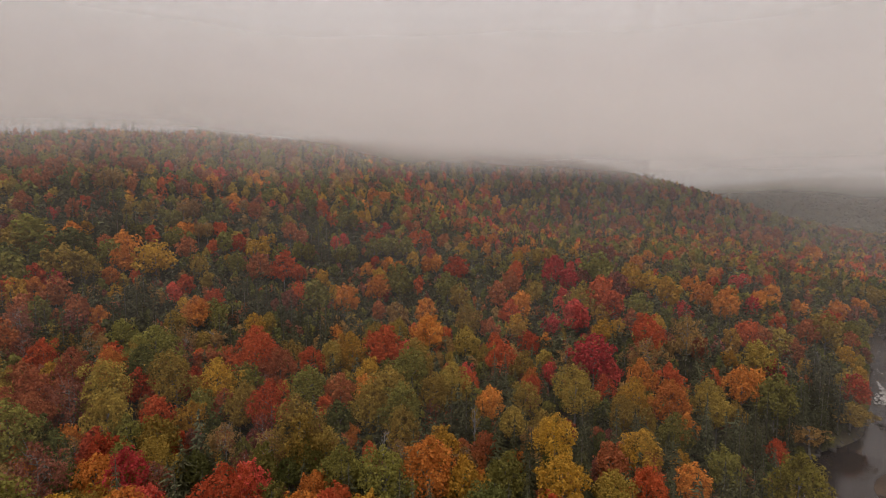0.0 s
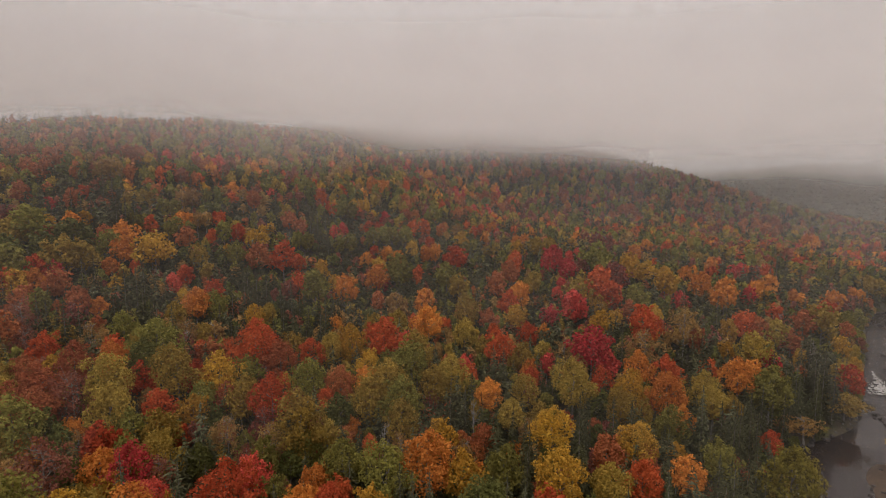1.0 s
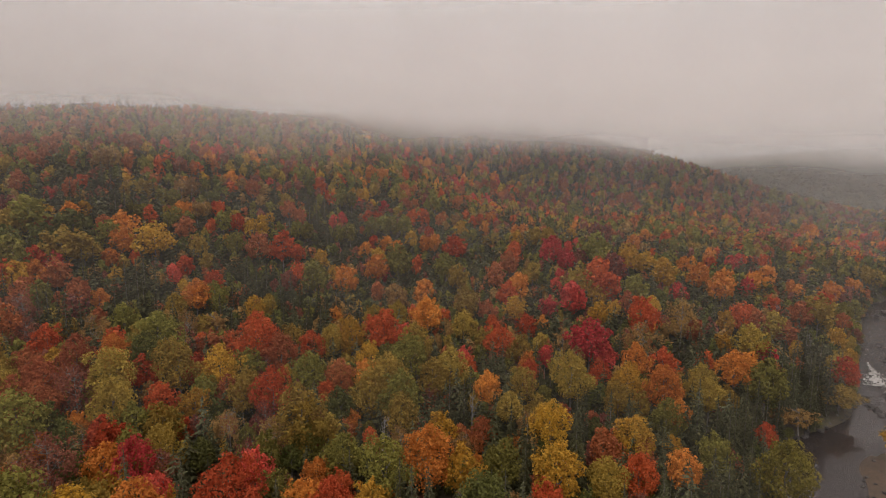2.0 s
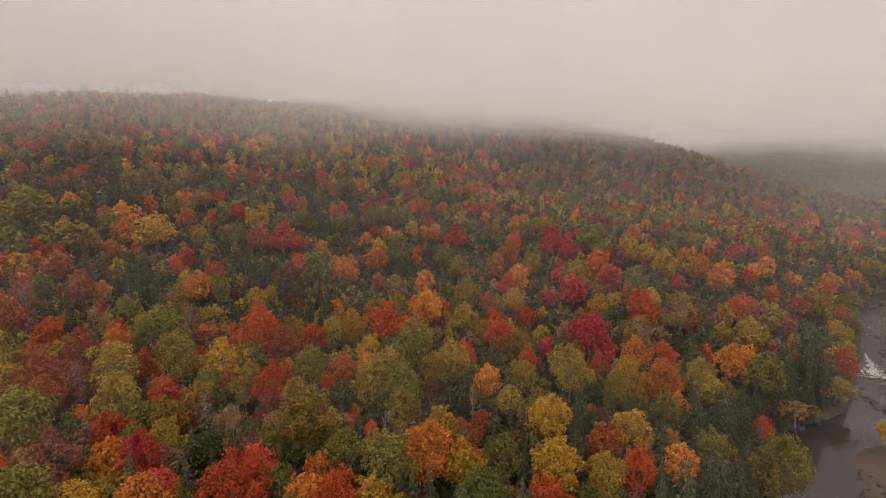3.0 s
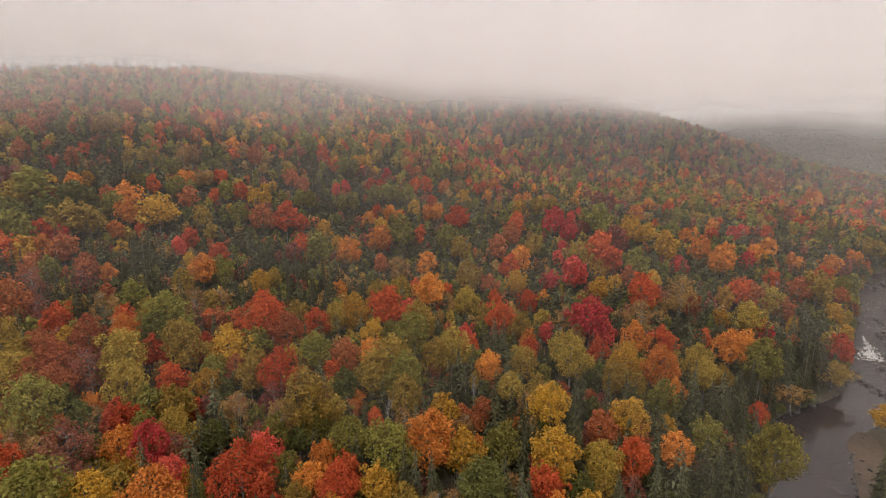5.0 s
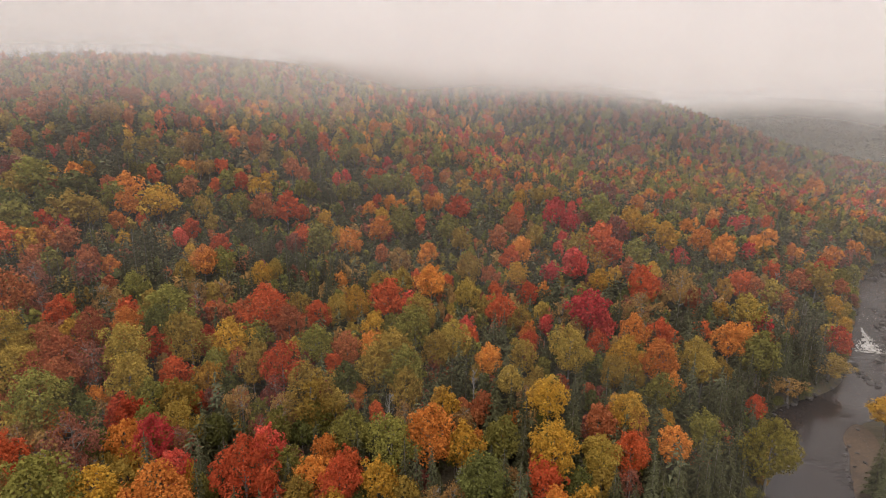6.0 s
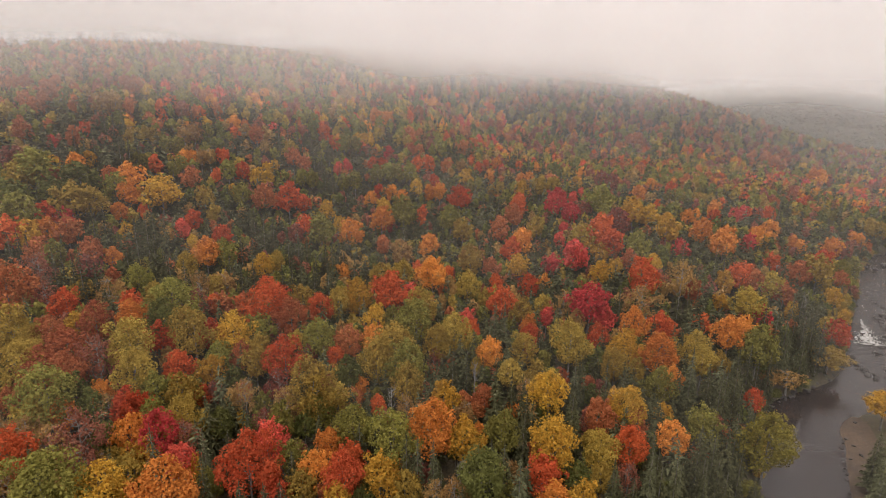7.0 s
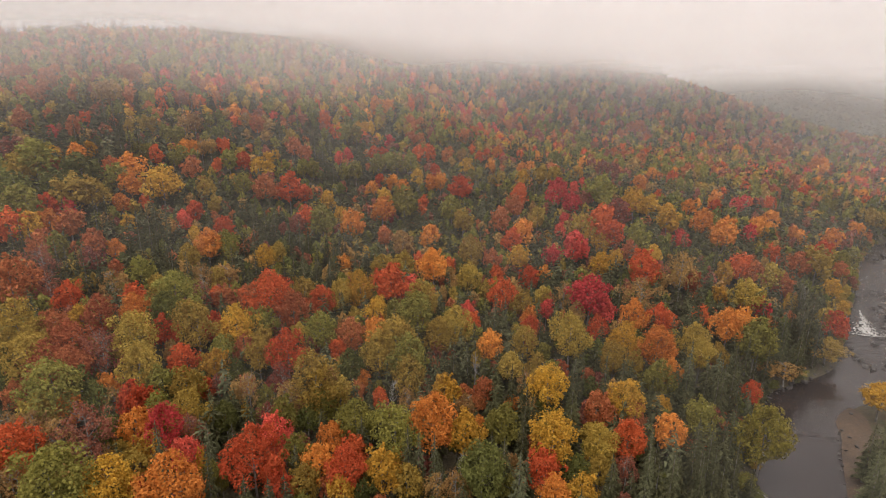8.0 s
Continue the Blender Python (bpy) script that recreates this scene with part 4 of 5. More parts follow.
STANDS['spruce'] += [
    (85.2, 126.8, 1.7, 13.4), (87.7, 126.8, 1.7, 13.8), (39.8, 128.2, 1.8, 14.8), (-104.7, 128.3, 1.8, 14), (91.2, 128.8, 1.8, 14.3), (-100.9, 129.3, 1.8, 13.7),
    (42.9, 129.4, 1.8, 14.3), (-68, 129.5, 1.9, 13.9), (57.6, 129.9, 1.6, 13.3), (-103.6, 130, 1.8, 14.7), (-50.2, 130.1, 1.9, 13.5), (-32.4, 130.3, 2.3, 15.5),
    (-29.1, 131, 2.3, 15.4), (-78.5, 131.4, 2, 14.5), (60.6, 131.5, 1.6, 13.5), (63.2, 132.1, 1.6, 13.5), (-76.8, 133.6, 2, 14.6), (-72.8, 133.8, 2, 15.5),
    (-54.5, 134.4, 1.9, 13.9), (-41.9, 135.7, 1.6, 12.9), (-49.3, 136.1, 1.9, 13.8), (90.6, 136.7, 1.6, 12.9),
]
STANDS['spruce'] += [
    (-23.7, 137.7, 1.9, 13.7), (93.5, 137.8, 1.7, 13.7), (-20.8, 138.1, 1.9, 15), (-37.7, 138.5, 1.6, 13.7), (-41, 141.5, 1.6, 13.1), (-81.7, 142.1, 2.1, 15.1),
    (-92.8, 142.7, 2.2, 16), (-79.6, 143.8, 2.1, 15.7), (-91.7, 145.9, 2.2, 16.1), (-36, 147.6, 1.7, 13), (-56.8, 149, 2.1, 15.2), (-80.9, 149.9, 2.2, 14.8),
    (-78.2, 150.6, 2.2, 14.9), (-32.2, 151.3, 2.1, 15.2), (-29.1, 151.9, 2, 15.7), (-45.4, 154.8, 1.8, 14.4), (-55.8, 155.6, 2.2, 15.5), (83.8, 155.7, 1.9, 14),
    (78.3, 155.8, 1.9, 15.1), (-35, 156, 1.8, 14), (-40.7, 157, 1.8, 14.4), (81.8, 157.5, 1.9, 15.2),
]
STANDS['spruce'] += [
    (-40.7, 157.6, 1.8, 14.3), (9.9, 158.7, 2.1, 15.2), (31.4, 159.7, 1.5, 13.3), (74.1, 160.2, 2.3, 15.1), (71.2, 161.6, 2.3, 15.6), (-44.4, 161.7, 1.8, 14.6),
    (29.4, 161.8, 1.5, 13), (13.6, 163.3, 2.2, 15.6), (-52.5, 164.8, 1.9, 14.6), (-55.5, 165.1, 1.9, 15), (-90.6, 168.7, 1.6, 13.4), (-59.5, 169, 1.9, 15),
    (-93.4, 169.7, 1.7, 13.1), (-90.3, 173, 1.7, 13.1), (-123.5, 187.4, 2.3, 16), (-121.3, 188.8, 2.3, 15.7), (-110.8, 190.8, 2.3, 16.3), (-119.5, 191.2, 2.3, 15.3),
    (-108.1, 191.7, 2.3, 16), (-105.7, 193, 2.3, 15.6), (117.9, 198.4, 2, 14.3), (18.9, 199.2, 1.7, 13.1),
]
STANDS['spruce'] += [
    (125.7, 202.5, 2, 14.7), (13.7, 203.8, 1.8, 13.6), (16.6, 205.8, 1.8, 13.6), (125.1, 206.7, 2.1, 15), (-121.7, 207.9, 2.3, 16.5), (33, 208.2, 1.8, 13.7),
    (-125.1, 208.3, 2.3, 16.5), (30.3, 208.6, 1.8, 14.5), (-118.9, 208.9, 2.3, 15.8), (-44.1, 215.6, 1.9, 14.8), (-47.3, 217.3, 1.9, 14.3), (-41.8, 219.4, 1.9, 14),
    (-103.8, 224.6, 2.3, 15), (-101.5, 227.8, 2.3, 16.3), (-98.2, 228.7, 2.3, 15.2), (163.7, 228.9, 2.3, 16.5), (-51, 229.3, 2, 15.3), (-54.1, 229.7, 2, 15.5),
    (170.4, 233.9, 2.3, 15.5), (164.3, 234.7, 2.3, 16.7), (-69.5, 234.8, 2.3, 15.8), (-49, 235.1, 2, 14.3),
]
STANDS['spruce'] += [
    (-66, 235.7, 2.3, 15.9), (-62.8, 238.7, 2.3, 16.5), (158.6, 241.2, 2.3, 15.6), (164.5, 245.2, 2.3, 15.6), (141.3, 246.5, 2.3, 16.3), (173.4, 253.6, 2.3, 15.6),
    (152.9, 254.7, 2.3, 15.2), (37.2, 255.5, 2.2, 15.2), (150.8, 257.3, 2.3, 15.9), (44.7, 259.3, 2.2, 15.3), (43.4, 273.4, 2.3, 16.6), (-226, 288, 2.2, 13.9),
    (-217, 295, 2.7, 16.4), (-212, 299, 2.2, 14.8), (-203, 304, 2.7, 16.4), (-198, 308, 2.4, 14.8), (-192, 311, 3.4, 18.9), (-178, 318, 3.6, 18),
    (-174, 320, 3.1, 17.2), (-140, 337, 2.5, 15.6), (-133, 340, 3.6, 18),
]
STANDS['bank_yellow'] = []
STANDS['bank_yellow'] += [
    (54, 81.7, 4.6, 17.3),
]


TAKEN = []
for kind, rows in STANDS.items():
    for x, y, r, h in rows:
        if near_river(x, y)[0][0] < 0.4:
            continue
        plant(kind, x, y, r, h)
        TAKEN.append((x, y, r))


# ------------------------------------------------------------------ the woods between and beyond
def field(x, y, s, k):
    return 0.5 + 0.5 * ripple(np.asarray(x, float), np.asarray(y, float), s, k)


def sow():
    """Places for the remaining trees: jittered rows that keep clear of the river, the sand and the trees already there."""
    out = []
    cell = {}
    for x, y, r in TAKEN:
        cell.setdefault((int(x // 12), int(y // 12)), []).append((x, y, r))
    rng = np.random.default_rng(5)
    cand = []
    y = 36.0
    while y < 500:
        gap = 3.0 + max(0, y - 80) * 0.0042
        half = 30 + 0.81 * y
        x = -min(half, 330)
        while x < min(half, 350):
            cand.append((x + rng.uniform(-1.6, 1.6), y + rng.uniform(-1.6, 1.6)))
            x += gap
        y += gap * 0.9
    c = np.array(cand)
    bank, level, side = near_river(c[:, 0], c[:, 1])
    ok = bank > np.where((side > 0) & (c[:, 1] > 55) & (c[:, 1] < 112), 11.5, np.where(c[:, 1] > 125, 2.2, -0.2))
    for (x, y), good in zip(cand, ok):
        if not good or (abs(x) < 14 and abs(y) < 14) or (math.hypot(x, y) > 480 and x < 180):
            continue
        r = rng.uniform(1.5, 2.8)
        near = math.hypot(x, y) < 250 and abs(x) < 0.78 * y
        if near:
            r = rng.uniform(1.2, 2.0)
        clash = False
        for i in (-1, 0, 1):
            for j in (-1, 0, 1):
                for px, py, pr in cell.get((int(x // 12) + i, int(y // 12) + j), ()):
                    if math.hypot(x - px, y - py) < (0.72 if near else 0.5) * (r + pr):
                        clash = True
        if clash:
            continue
        cell.setdefault((int(x // 12), int(y // 12)), []).append((x, y, r))
        out.append((x, y, r, float(rng.random()), float(rng.random())))
    # young spruces in the gaps that are left
    y = 60.0
    young = []
    while y < 440:
        gap = 2.6 + max(0, y - 80) * 0.0042
        half = min(30 + 0.81 * y, 330)
        x = -half
        while x < half:
            young.append((x + rng.uniform(-1.2, 1.2), y + rng.uniform(-1.2, 1.2)))
            x += gap
        y += gap
    bank = near_river(*np.array(young).T)
    ok = bank[0] > np.where((bank[2] > 0) & (np.array(young)[:, 1] < 112), 14, 1.0)
    for (x, y), good in zip(young, ok):
        r = 1.25
        if good and all(math.hypot(x - px, y - py) > 0.62 * (r + pr) for i in (-1, 0, 1) for j in (-1, 0, 1) for px, py, pr in cell.get((int(x // 12) + i, int(y // 12) + j), ())):
            cell.setdefault((int(x // 12), int(y // 12)), []).append((x, y, r))
            out.append((x, y, 0.0, float(rng.random()), float(rng.random())))
    return out


MIX = [("spruce", 0.33), ("fir", 0.02), ("scarlet", 0.055), ("crimson", 0.012), ("orange", 0.045), ("salmon", 0.085), ("gold", 0.02), ("olive_gold", 0.07), ("olive", 0.19), ("green", 0.10), ("tan", 0.07), ("mauve", 0.09)]
# the undergrowth between the tall crowns
NEAR_MIX = [("spruce", 0.44), ("fir", 0.10), ("scarlet", 0.01), ("orange", 0.01), ("salmon", 0.02), ("olive_gold", 0.05), ("olive", 0.15), ("green", 0.14), ("tan", 0.06), ("mauve", 0.03), ("bare", 0.05)]


def kind_at(x, y, u):
    """Which tree grows here: more dark spruce in some hollows and by the river, more maples on other slopes."""
    dark = 0.7 + 1.1 * field(x, y, 28, 2.2)
    deg = math.degrees(math.atan2(x, y))
    if math.hypot(x, y) > 285 + 115 / (1 + math.exp(-(deg + 8) / 3)):
        return "spruce" if u < 0.46 else "mauve" if u < 0.62 else "salmon" if u < 0.72 else "tan" if u < 0.8 else "olive"
    gap = near_river(x, y)[0][0]
    if gap < 22:
        dark *= 2.4
    if y < 140:
        dark *= 1.8 if x > -12 else 0.75
    warm = 0.2 + 1.9 * field(x, y, 26, 5.0) ** 2
    weights = []
    mix = NEAR_MIX if math.hypot(x, y) < 250 else MIX
    for k, w in mix:
        weights.append(w * (dark if k in ("spruce", "fir") else warm if k in ("scarlet", "crimson", "orange") else 1.0))
    total, acc = sum(weights), 0
    for (k, _), w in zip(mix, weights):
        acc += w / total
        if u <= acc:
            return k if k != "bare" or math.hypot(x, y) < 110 else "tan"
    return "olive"


FAR_KINDS = list(LEAVES)
FAR_CROWNS = {lod: [crown_arrays(50 + s, n, size, lobes=6) for s in range(5)] for lod, n, size in ((4, 300, 0.19), (0, 190, 0.24), (1, 130, 0.275), (2, 56, 0.43), (3, 28, 0.6))}
FAR_SPRUCES = {lod: [conifer_arrays(70 + s, n, size, 0.9 + 0.1 * (s % 3)) for s in range(4)] for lod, n, size in ((4, 280, 0.62), (0, 140, 0.88), (1, 64, 1.25), (2, 34, 1.65), (3, 26, 2.2))}


BANKSIDE = [t for t in TAKEN if t[0] > 45 and -2 < near_river(t[0], t[1])[0][0] < 9]


def build_thicket():
    """Low spruces and bushes that crowd the wooded bank down to the water."""
    rng = np.random.default_rng(14)
    for x, y, w, z, dx, dy in LINE:
        if not 70 < y < 218 or x < 50:
            continue
        for _ in range(2 if y < 130 else 1):
            a, t = -w - rng.uniform(0.6, 2.8) - (1.2 if y > 125 else 0), rng.uniform(-1, 1)
            px, py = x + dy * a + dx * t, y - dx * a + dy * t
            if y < 118 and rng.random() < 0.25:
                continue
            bx, by = x - dy * (w + rng.uniform(0.2, 1.0)), y + dx * (w + rng.uniform(0.2, 1.0))
            if any(math.hypot(qx - px, qy - py) < 0.75 * qr + 0.9 for qx, qy, qr in BANKSIDE):
                continue
            if math.hypot(bx - 52.9, by - 85.4) > 3 and near_river(bx, by)[0][0] > 0.1:
                plant(("olive", "tan", "green", "olive_gold", "green")[rng.integers(5)], bx, by, rng.uniform(0.9, 1.4), rng.uniform(2.4, 3.6), None, "bush", "low leafy bush crowding the river bank")
            if near_river(px, py)[0][0] > 0.4 and math.hypot(px - 52.9, py - 85.4) > 4:
                kind = ("spruce", "spruce", "olive", "spruce", "tan", "fir", "olive_gold")[rng.integers(7)]
                con = kind in ("spruce", "fir")
                plant(kind, px, py, rng.uniform(1.1, 1.7), rng.uniform(7, 11) if con else rng.uniform(4.5, 7))
                TAKEN.append((px, py, 1.2))


build_thicket()


def build_woods():
    packs = {"broadleaf_woods": [[], [], [], 0], "spruce_woods": [[], [], [], 0]}

    def add(kind, x, y, z, r, h, lod, turn, pick):
        con = kind in ("spruce", "fir")
        pool = (FAR_SPRUCES if con else FAR_CROWNS)[lod]
        v, f = pool[pick % len(pool)]
        c, s = math.cos(turn), math.sin(turn)
        k, q = (r / 2.0, h / 13) if con else (r / 2.9, h / 12)
        w = np.stack([x + k * (c * v[:, 0] - s * v[:, 1]), y + k * (s * v[:, 0] + c * v[:, 1]), z + q * v[:, 2]], 1)
        p = packs["spruce_woods" if con else "broadleaf_woods"]
        p[0].append(w)
        p[1].append(f + p[3])
        p[2].append(np.full(len(f), FAR_KINDS.index(kind)))
        p[3] += len(w)

    places = sow()
    zs = ground_z(np.array([p[0] for p in places]), np.array([p[1] for p in places]))
    for (x, y, r, u, t), z in zip(places, zs):
        kind = kind_at(x, y, u) if r else "spruce" if u < 0.6 else ("olive", "mauve", "salmon", "green")[int(u * 99) % 4]
        con = kind in ("spruce", "fir")
        far = math.hypot(x, y)
        h = (8.5 + 6.5 * t) if con else (7 + 1.2 * r + 2.5 * t)
        r = 1.35 + 0.95 * t if con else r or 1.5
        if far < 260:
            h *= 0.82 if con else 0.72
        if far < (80 if con else 112):
            plant(kind, x, y, r, h, float(z), small=True)
        else:
            lod = 4 if far < 140 else 0 if far < 200 else 1 if far < 310 else 2
            add(kind, x, y, float(z), r, h, lod, t * 40, int(u * 9973))
    # the ridge across the valley, seen through the mist
    rng = np.random.default_rng(9)
    fr, fa = rng.uniform(400, 1020, 5200), np.radians(rng.uniform(22, 44, 5200))
    fx, fy = fr * np.sin(fa), fr * np.cos(fa)
    out = (fx > 345) | (fy > 515)
    fx, fy = fx[out], fy[out]
    fz = ground_z(fx, fy)
    for x, y, z in zip(fx, fy, fz):
        kind = "spruce"
        add(kind, x, y, float(z), rng.uniform(3.5, 5.5), rng.uniform(10, 14), 3, rng.uniform(0, 6), int(rng.integers(99)))
    mats = [LEAVES[k] for k in FAR_KINDS]
    for name, (v, f, i, _) in packs.items():
        ob = new(name, mesh_of(name, np.concatenate(v), np.concatenate(f), mats, np.concatenate(i)))
        label = "dark spruces scattered through the wooded hillsides" if "spruce" in name else "red, orange and olive autumn crowns covering the hillsides"
        tagged(ob, label, "forest", kind="stuff")


build_woods()


# ------------------------------------------------------------------ stones, foam and driftwood
def boulder_mesh(seed):
    rng = np.random.default_rng(seed)
    bm = bmesh.new()
    bmesh.ops.create_icosphere(bm, subdivisions=2, radius=1)
    off = Vector(rng.uniform(-9, 9, 3))
    for v in bm.verts:
        n = noise.noise(v.co * 1.1 + off) * 0.6 + noise.noise(v.co * 2.9 + off) * 0.28
        v.co = v.co * (1 + n)
        v.co.z *= 0.8
    me = bpy.data.meshes.new("boulder")
    bm.to_mesh(me)
    bm.free()
    me.materials.append(STONE)
    return me


BOULDERS = [boulder_mesh(s) for s in range(5)]


def boulder(x, y, z, s, rng):
    ob = new("boulder", BOULDERS[rng.integers(5)])
    ob.matrix_basis = pose(x, y, z + 0.18 * s, rng.uniform(-15, 15), rng.uniform(-15, 15), rng.uniform(0, 360)) @ Matrix.Diagonal((s * rng.uniform(0.8, 1.5), s * rng.uniform(0.7, 1.1), s * rng.uniform(0.7, 1.0), 1))
    tagged(ob, "grey-brown wet boulder at the river's edge", "boulder", "river boulders")


ROCKS = [
    (129.4, 156.9, 4.2), (127.6, 151.5, 4.0), (117.9, 138.9, 3.2), (123.5, 144.6, 3.6), (106.3, 131, 1.8), (106, 128.5, 1.7), (107.8, 135.1, 2.0),
    (105.4, 126.1, 1.6), (106.2, 124.4, 1.6), (111.5, 128.9, 1.7), (137.5, 168.9, 4.6), (137.3, 164.4, 4.5), (155.9, 199.6, 7.2), (157.3, 196.3, 7.2),
    (164.1, 201.6, 7.3), (115, 136, 2.6),
]


def build_stones():
    rng = np.random.default_rng(21)
    for x, y, w, z, dx, dy in LINE:
        if not 88 < y < 226 or x < 60:
            continue
        rapid = 126 < y < 226
        # the wooded bank, stone by stone
        for _ in range(2 if y < 126 else 1):
            a = -w + rng.uniform(-1.3, 0.6)
            t = rng.uniform(-1, 1)
            boulder(x + dy * a + dx * t, y - dx * a + dy * t, z + 0.05, rng.uniform(0.3, 0.75), rng)
        if rapid and rng.random() < 0.6:
            for _ in range(1):
                a = w * rng.uniform(0.1, 1.15)
                t = rng.uniform(-1, 1)
                boulder(x + dy * a + dx * t, y - dx * a + dy * t, z + 0.05, rng.uniform(0.3, 0.95), rng)
    # the larger stones that stand out of the rapids
    for x, y, z in ROCKS:
        boulder(x, y, z, rng.uniform(0.55, 0.95), rng)
        for _ in range(3):
            boulder(x + rng.normal(0, 1.1), y + rng.normal(0, 1.1), z, rng.uniform(0.25, 0.55), rng)
    # the stony bar that squeezes the rapids from the east
    for _ in range(70):
        t = rng.random()
        x, y = 120 + 22 * t + rng.normal(0, 1.2), 141 + 28 * t + rng.normal(0, 1.2)
        a = rng.uniform(0, 7) ** 1.0
        x, y = x + 0.79 * a, y - 0.61 * a
        boulder(x, y, 2.9 + 2.0 * t, rng.uniform(0.35, 1.0), rng)
    for x, y in ((87.2, 104.9), (81.5, 99.3), (81.2, 96.7), (80.5, 93.5), (77.9, 92.6), (82.8, 103.8), (78.8, 96.5), (77.4, 94.6), (74.8, 90.2)):
        boulder(x, y, float(ground_z(x, y)) + 0.12, rng.uniform(0.25, 0.42), rng)
    # small stones along the sand's edge
    for x, y, w, z, dx, dy in LINE:
        if 70 < y < 108 and 50 < x < 85 and rng.random() < 0.7:
            a = w + rng.uniform(-0.4, 0.5)
            boulder(x + dy * a, y - dx * a, z + 0.08, rng.uniform(0.15, 0.32), rng)


build_stones()


def build_foam():
    """Broken white water: a wedge that narrows upstream, and torn streaks above and below it."""
    rng = np.random.default_rng(33)
    v, f = [], []

    def fleck(px, py, z, long, wide, high, turn):
        n = len(v)
        ex, ey = math.cos(turn), math.sin(turn)
        for k in range(7):
            q = 2 * math.pi * k / 7
            s = rng.uniform(0.65, 1.25)
            v.append((px + ex * long * s * math.cos(q) - ey * wide * s * math.sin(q), py + ey * long * s * math.cos(q) + ex * wide * s * math.sin(q), z - 0.06))
        v.append((px, py, z + high))
        for k in range(7):
            f.append((n + k, n + (k + 1) % 7, n + 7))

    def sheet_of_foam(ax, ay, bx, by, half_a, half_b, rise):
        """A torn white sheet that follows the water from a to b, full of gaps."""
        along, across = 34, 15
        ln = math.hypot(bx - ax, by - ay)
        ux, uy = (bx - ax) / ln, (by - ay) / ln
        at = {}
        for i in range(along + 1):
            t = i / along
            half = half_a + (half_b - half_a) * t
            for j in range(across + 1):
                q = (j / across - 0.5) * 2
                x = ax + ux * ln * t - uy * half * q + rng.normal(0, 0.07)
                y = ay + uy * ln * t + ux * half * q + rng.normal(0, 0.07)
                at[i, j] = (x, y, float(near_river(x, y)[1][0]) + 0.03 + rise * rng.random() ** 2)
        for i in range(along):
            for j in range(across):
                t, q = i / along, abs(j / across - 0.5) * 2
                tear = noise.noise(Vector((i * 0.16, j * 0.62, ax)))
                if tear + 0.32 - 0.75 * q * q - 0.35 * t > rng.uniform(-0.12, 0.12):
                    n = len(v)
                    v.extend((at[i, j], at[i + 1, j], at[i + 1, j + 1], at[i, j + 1]))
                    f.extend(((n, n + 1, n + 2), (n, n + 2, n + 3)))

    # the tongue of the drop, its foot, and the runs between the stones
    sheet_of_foam(116.2, 141.4, 121.6, 151.0, 3.4, 1.0, 0.30)
    sheet_of_foam(112.4, 141.6, 120.6, 139.2, 0.9, 0.8, 0.22)
    sheet_of_foam(121.5, 150.5, 124.5, 156.5, 0.8, 0.5, 0.12)
    flow = math.atan2(1.0, 0.85)
    for _ in range(240):
        t, u = rng.random(), rng.random() ** 1.4
        ax, ay = 113.0 + 7.6 * t, 142.6 - 3.6 * t
        x, y = ax + (122.6 - ax) * u + rng.normal(0, 0.6), ay + (152.0 - ay) * u + rng.normal(0, 0.6)
        fleck(x, y, float(near_river(x, y)[1][0]) + 0.05, rng.uniform(0.3, 1.0), rng.uniform(0.02, 0.06), 0.03, flow + rng.normal(0, 0.3))
    for x, y, w, z, dx, dy in LINE:
        if 124 < y < 222 and x > 60:
            for _ in range(3):
                a, t = w * rng.uniform(-0.9, 0.6), rng.uniform(-1, 1)
                fleck(x + dy * a + dx * t, y - dx * a + dy * t, z + 0.06, rng.uniform(0.3, 1.1), rng.uniform(0.02, 0.05), 0.02, math.atan2(dy, dx) + rng.normal(0, 0.35))
    ob = new("foam", smooth(mesh_of("foam", v, f, [FOAM])))
    tagged(ob, "white foam where the rapids drop between stones", "foam", kind="stuff")


build_foam()


def log(points, r0, r1, label):
    v, f = [], []
    n = len(points) - 1
    for i in range(n):
        a, b = points[i], points[i + 1]
        tube(v, f, a, b, r0 + (r1 - r0) * i / n, r0 + (r1 - r0) * (i + 1) / n, 7)
    ob = new("driftwood_log", mesh_of("driftwood_log", v, f, [PALE_BARK]))
    tagged(ob, label, "log")


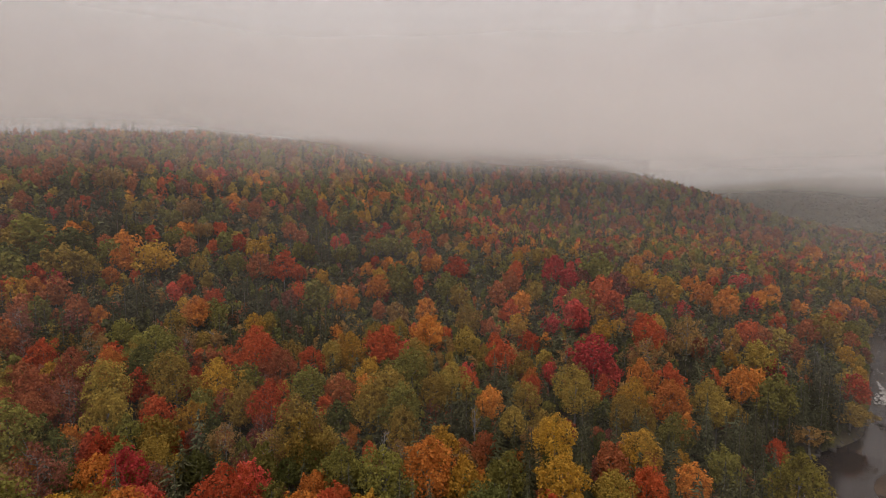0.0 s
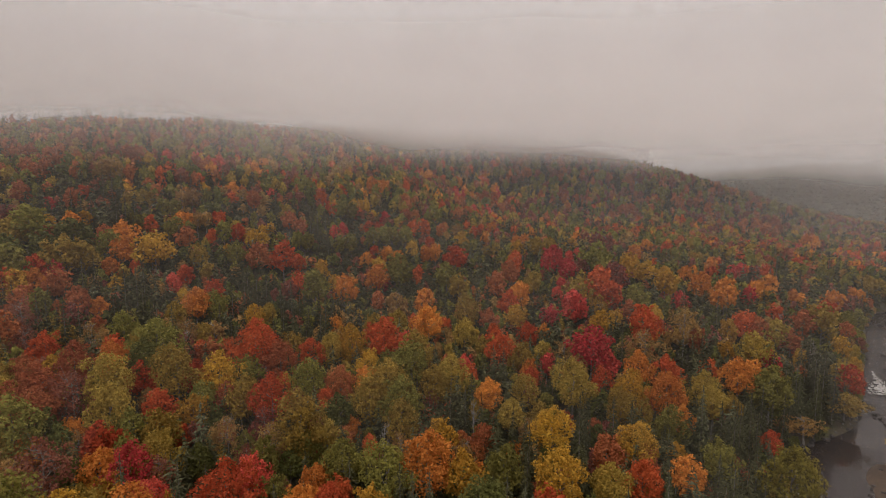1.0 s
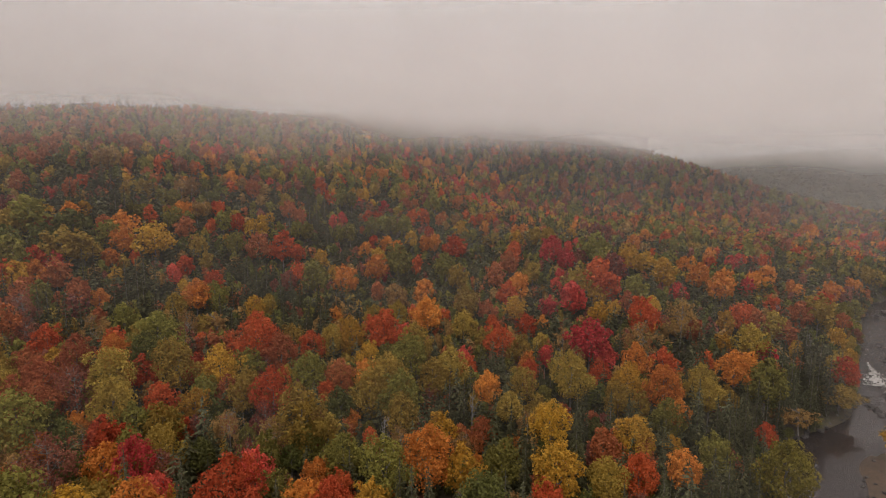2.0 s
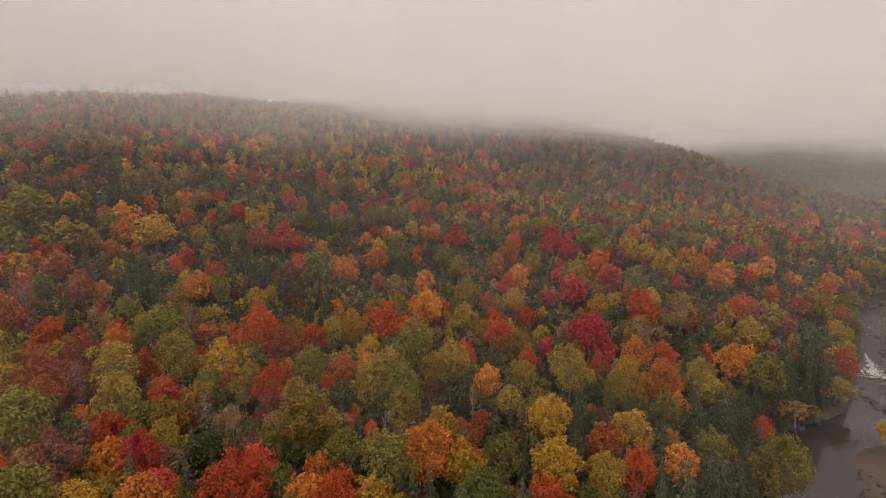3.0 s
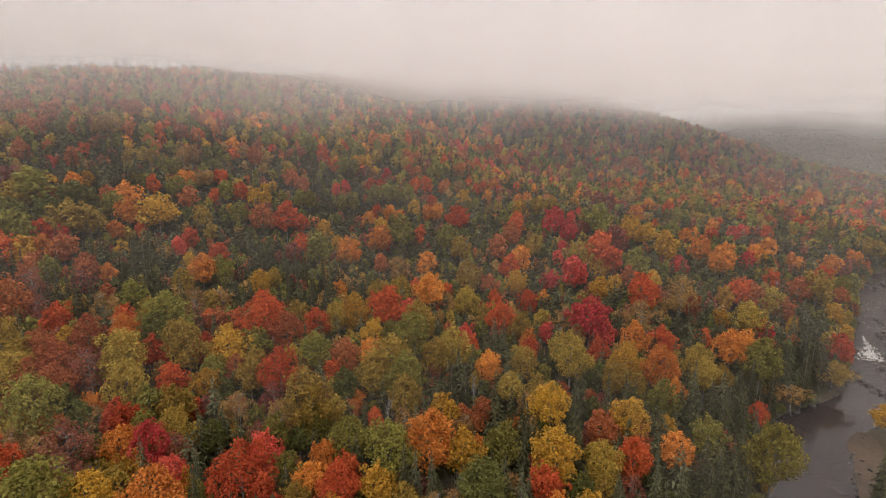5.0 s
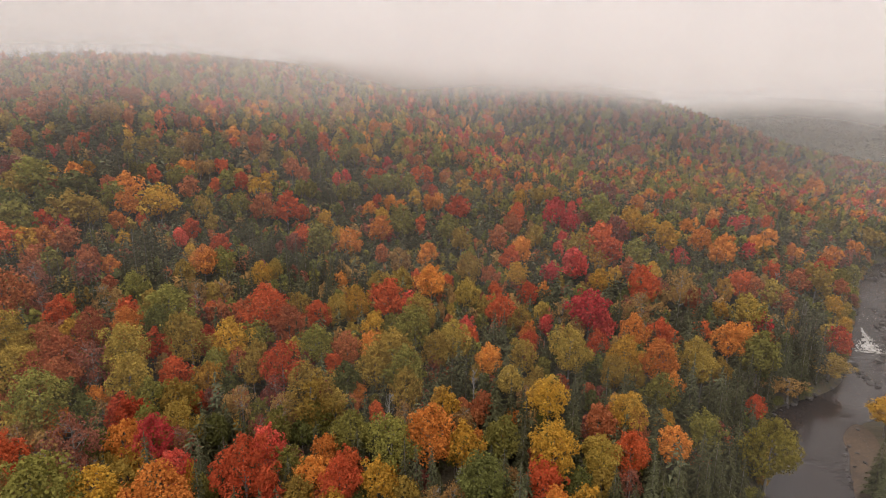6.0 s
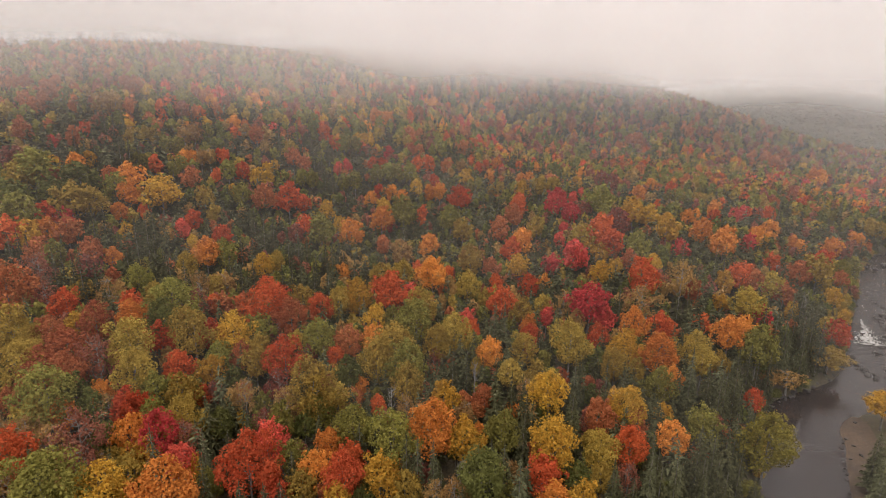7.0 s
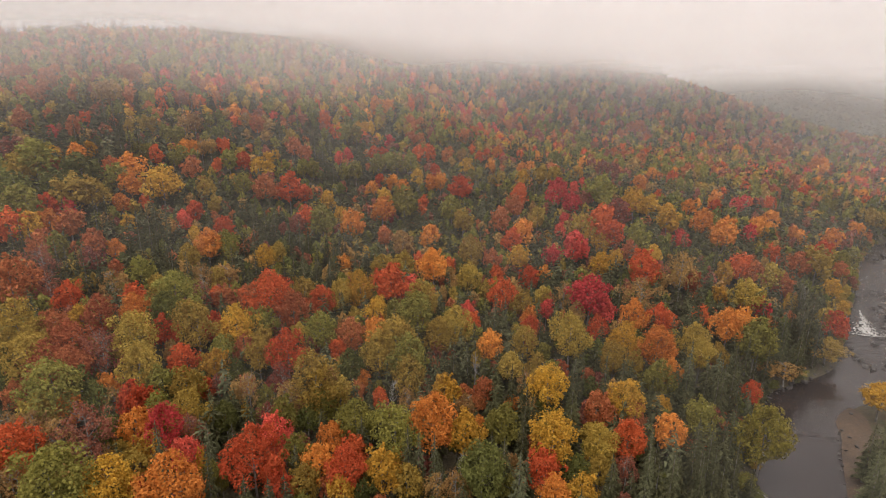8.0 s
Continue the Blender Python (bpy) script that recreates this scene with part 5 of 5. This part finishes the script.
log([(53.0, 80.8, 2.3), (54.6, 79.8, 2.2), (56.2, 78.2, 1.6)], 0.22, 0.08, "weathered tree stump and roots on the river bank")
log([(53.6, 80.2, 2.2), (54.0, 78.6, 3.0), (54.8, 77.2, 3.2)], 0.14, 0.04, "weathered broken branch on the river bank")
log([(88.5, 99.6, 1.95), (91, 98.6, 2.05), (93.6, 97.3, 2.1)], 0.14, 0.07, "bleached driftwood log lying on the sandbar")


# ------------------------------------------------------------------ sheets that imitate mist
def mist_sheet(r, lo, hi, mat):
    """One upright see-through sheet that imitates low cloud, an arc about the origin, where the camera climbs."""
    az = np.radians(np.arange(lo, hi + 0.1, 0.5))
    r = r + 7 * np.sin(az * 9 + r) + 3 * np.sin(az * 23 + 2 * r)
    x, y = r * np.sin(az), r * np.cos(az)
    low = np.stack([x, y, ground_z(x, y) - 2], 1)
    high = np.stack([x, y, np.full(len(x), 330.0)], 1)
    n = len(az)
    k = np.arange(n - 1)
    faces = np.stack([k, k + 1, k + n + 1, k + n], 1)
    me = smooth(mesh_of("mist_sheet", np.concatenate([low, high]), faces, [mat]))
    # v: metres above the ground, by which the painted haze fades
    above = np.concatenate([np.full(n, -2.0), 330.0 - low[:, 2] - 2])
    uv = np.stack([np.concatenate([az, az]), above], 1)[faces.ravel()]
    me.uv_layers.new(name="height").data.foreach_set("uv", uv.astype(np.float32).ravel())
    ob = new("mist_sheet", me)
    tagged(ob, "see-through sheet imitating thin grey mist over the wooded slopes", "mist", "layers of low cloud", "stuff")


HAZE = mist_material("thin_mist", 0.96, 0.017, 0.18, 60.0, 82.0, 0.0, 0.0, 0.93)
SLOPE_HAZE = mist_material("slope_mist", 0.96, 0.034, 0.20, 60.0, 82.0, 0.0, 0.0, 0.87)
CLOUD = mist_material("cloud", 0.97, 0.035, 0.52, 65.0, 92.0, 0.03, 15.0)
# thin sheet close in, added to lighten the darks of the forest beyond
mist_sheet(88, -50, 50, HAZE)
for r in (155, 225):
    mist_sheet(r, -50, 50, SLOPE_HAZE)
mist_sheet(318, -50, 50, CLOUD)
mist_sheet(354, -50, 20, CLOUD)
# sheets without lift veil the middle ridge and even the sky behind the western shoulder
BACK_CLOUD = mist_material("back_cloud", 0.97, 0.035, 0.56, 63.0, 90.0, 0.03, 0.0)
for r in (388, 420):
    mist_sheet(r, -50, 50, BACK_CLOUD)
# a sheet with lower, stronger painted haze over the far valley
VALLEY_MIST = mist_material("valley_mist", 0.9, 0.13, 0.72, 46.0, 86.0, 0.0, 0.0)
mist_sheet(560, 18, 50, VALLEY_MIST)
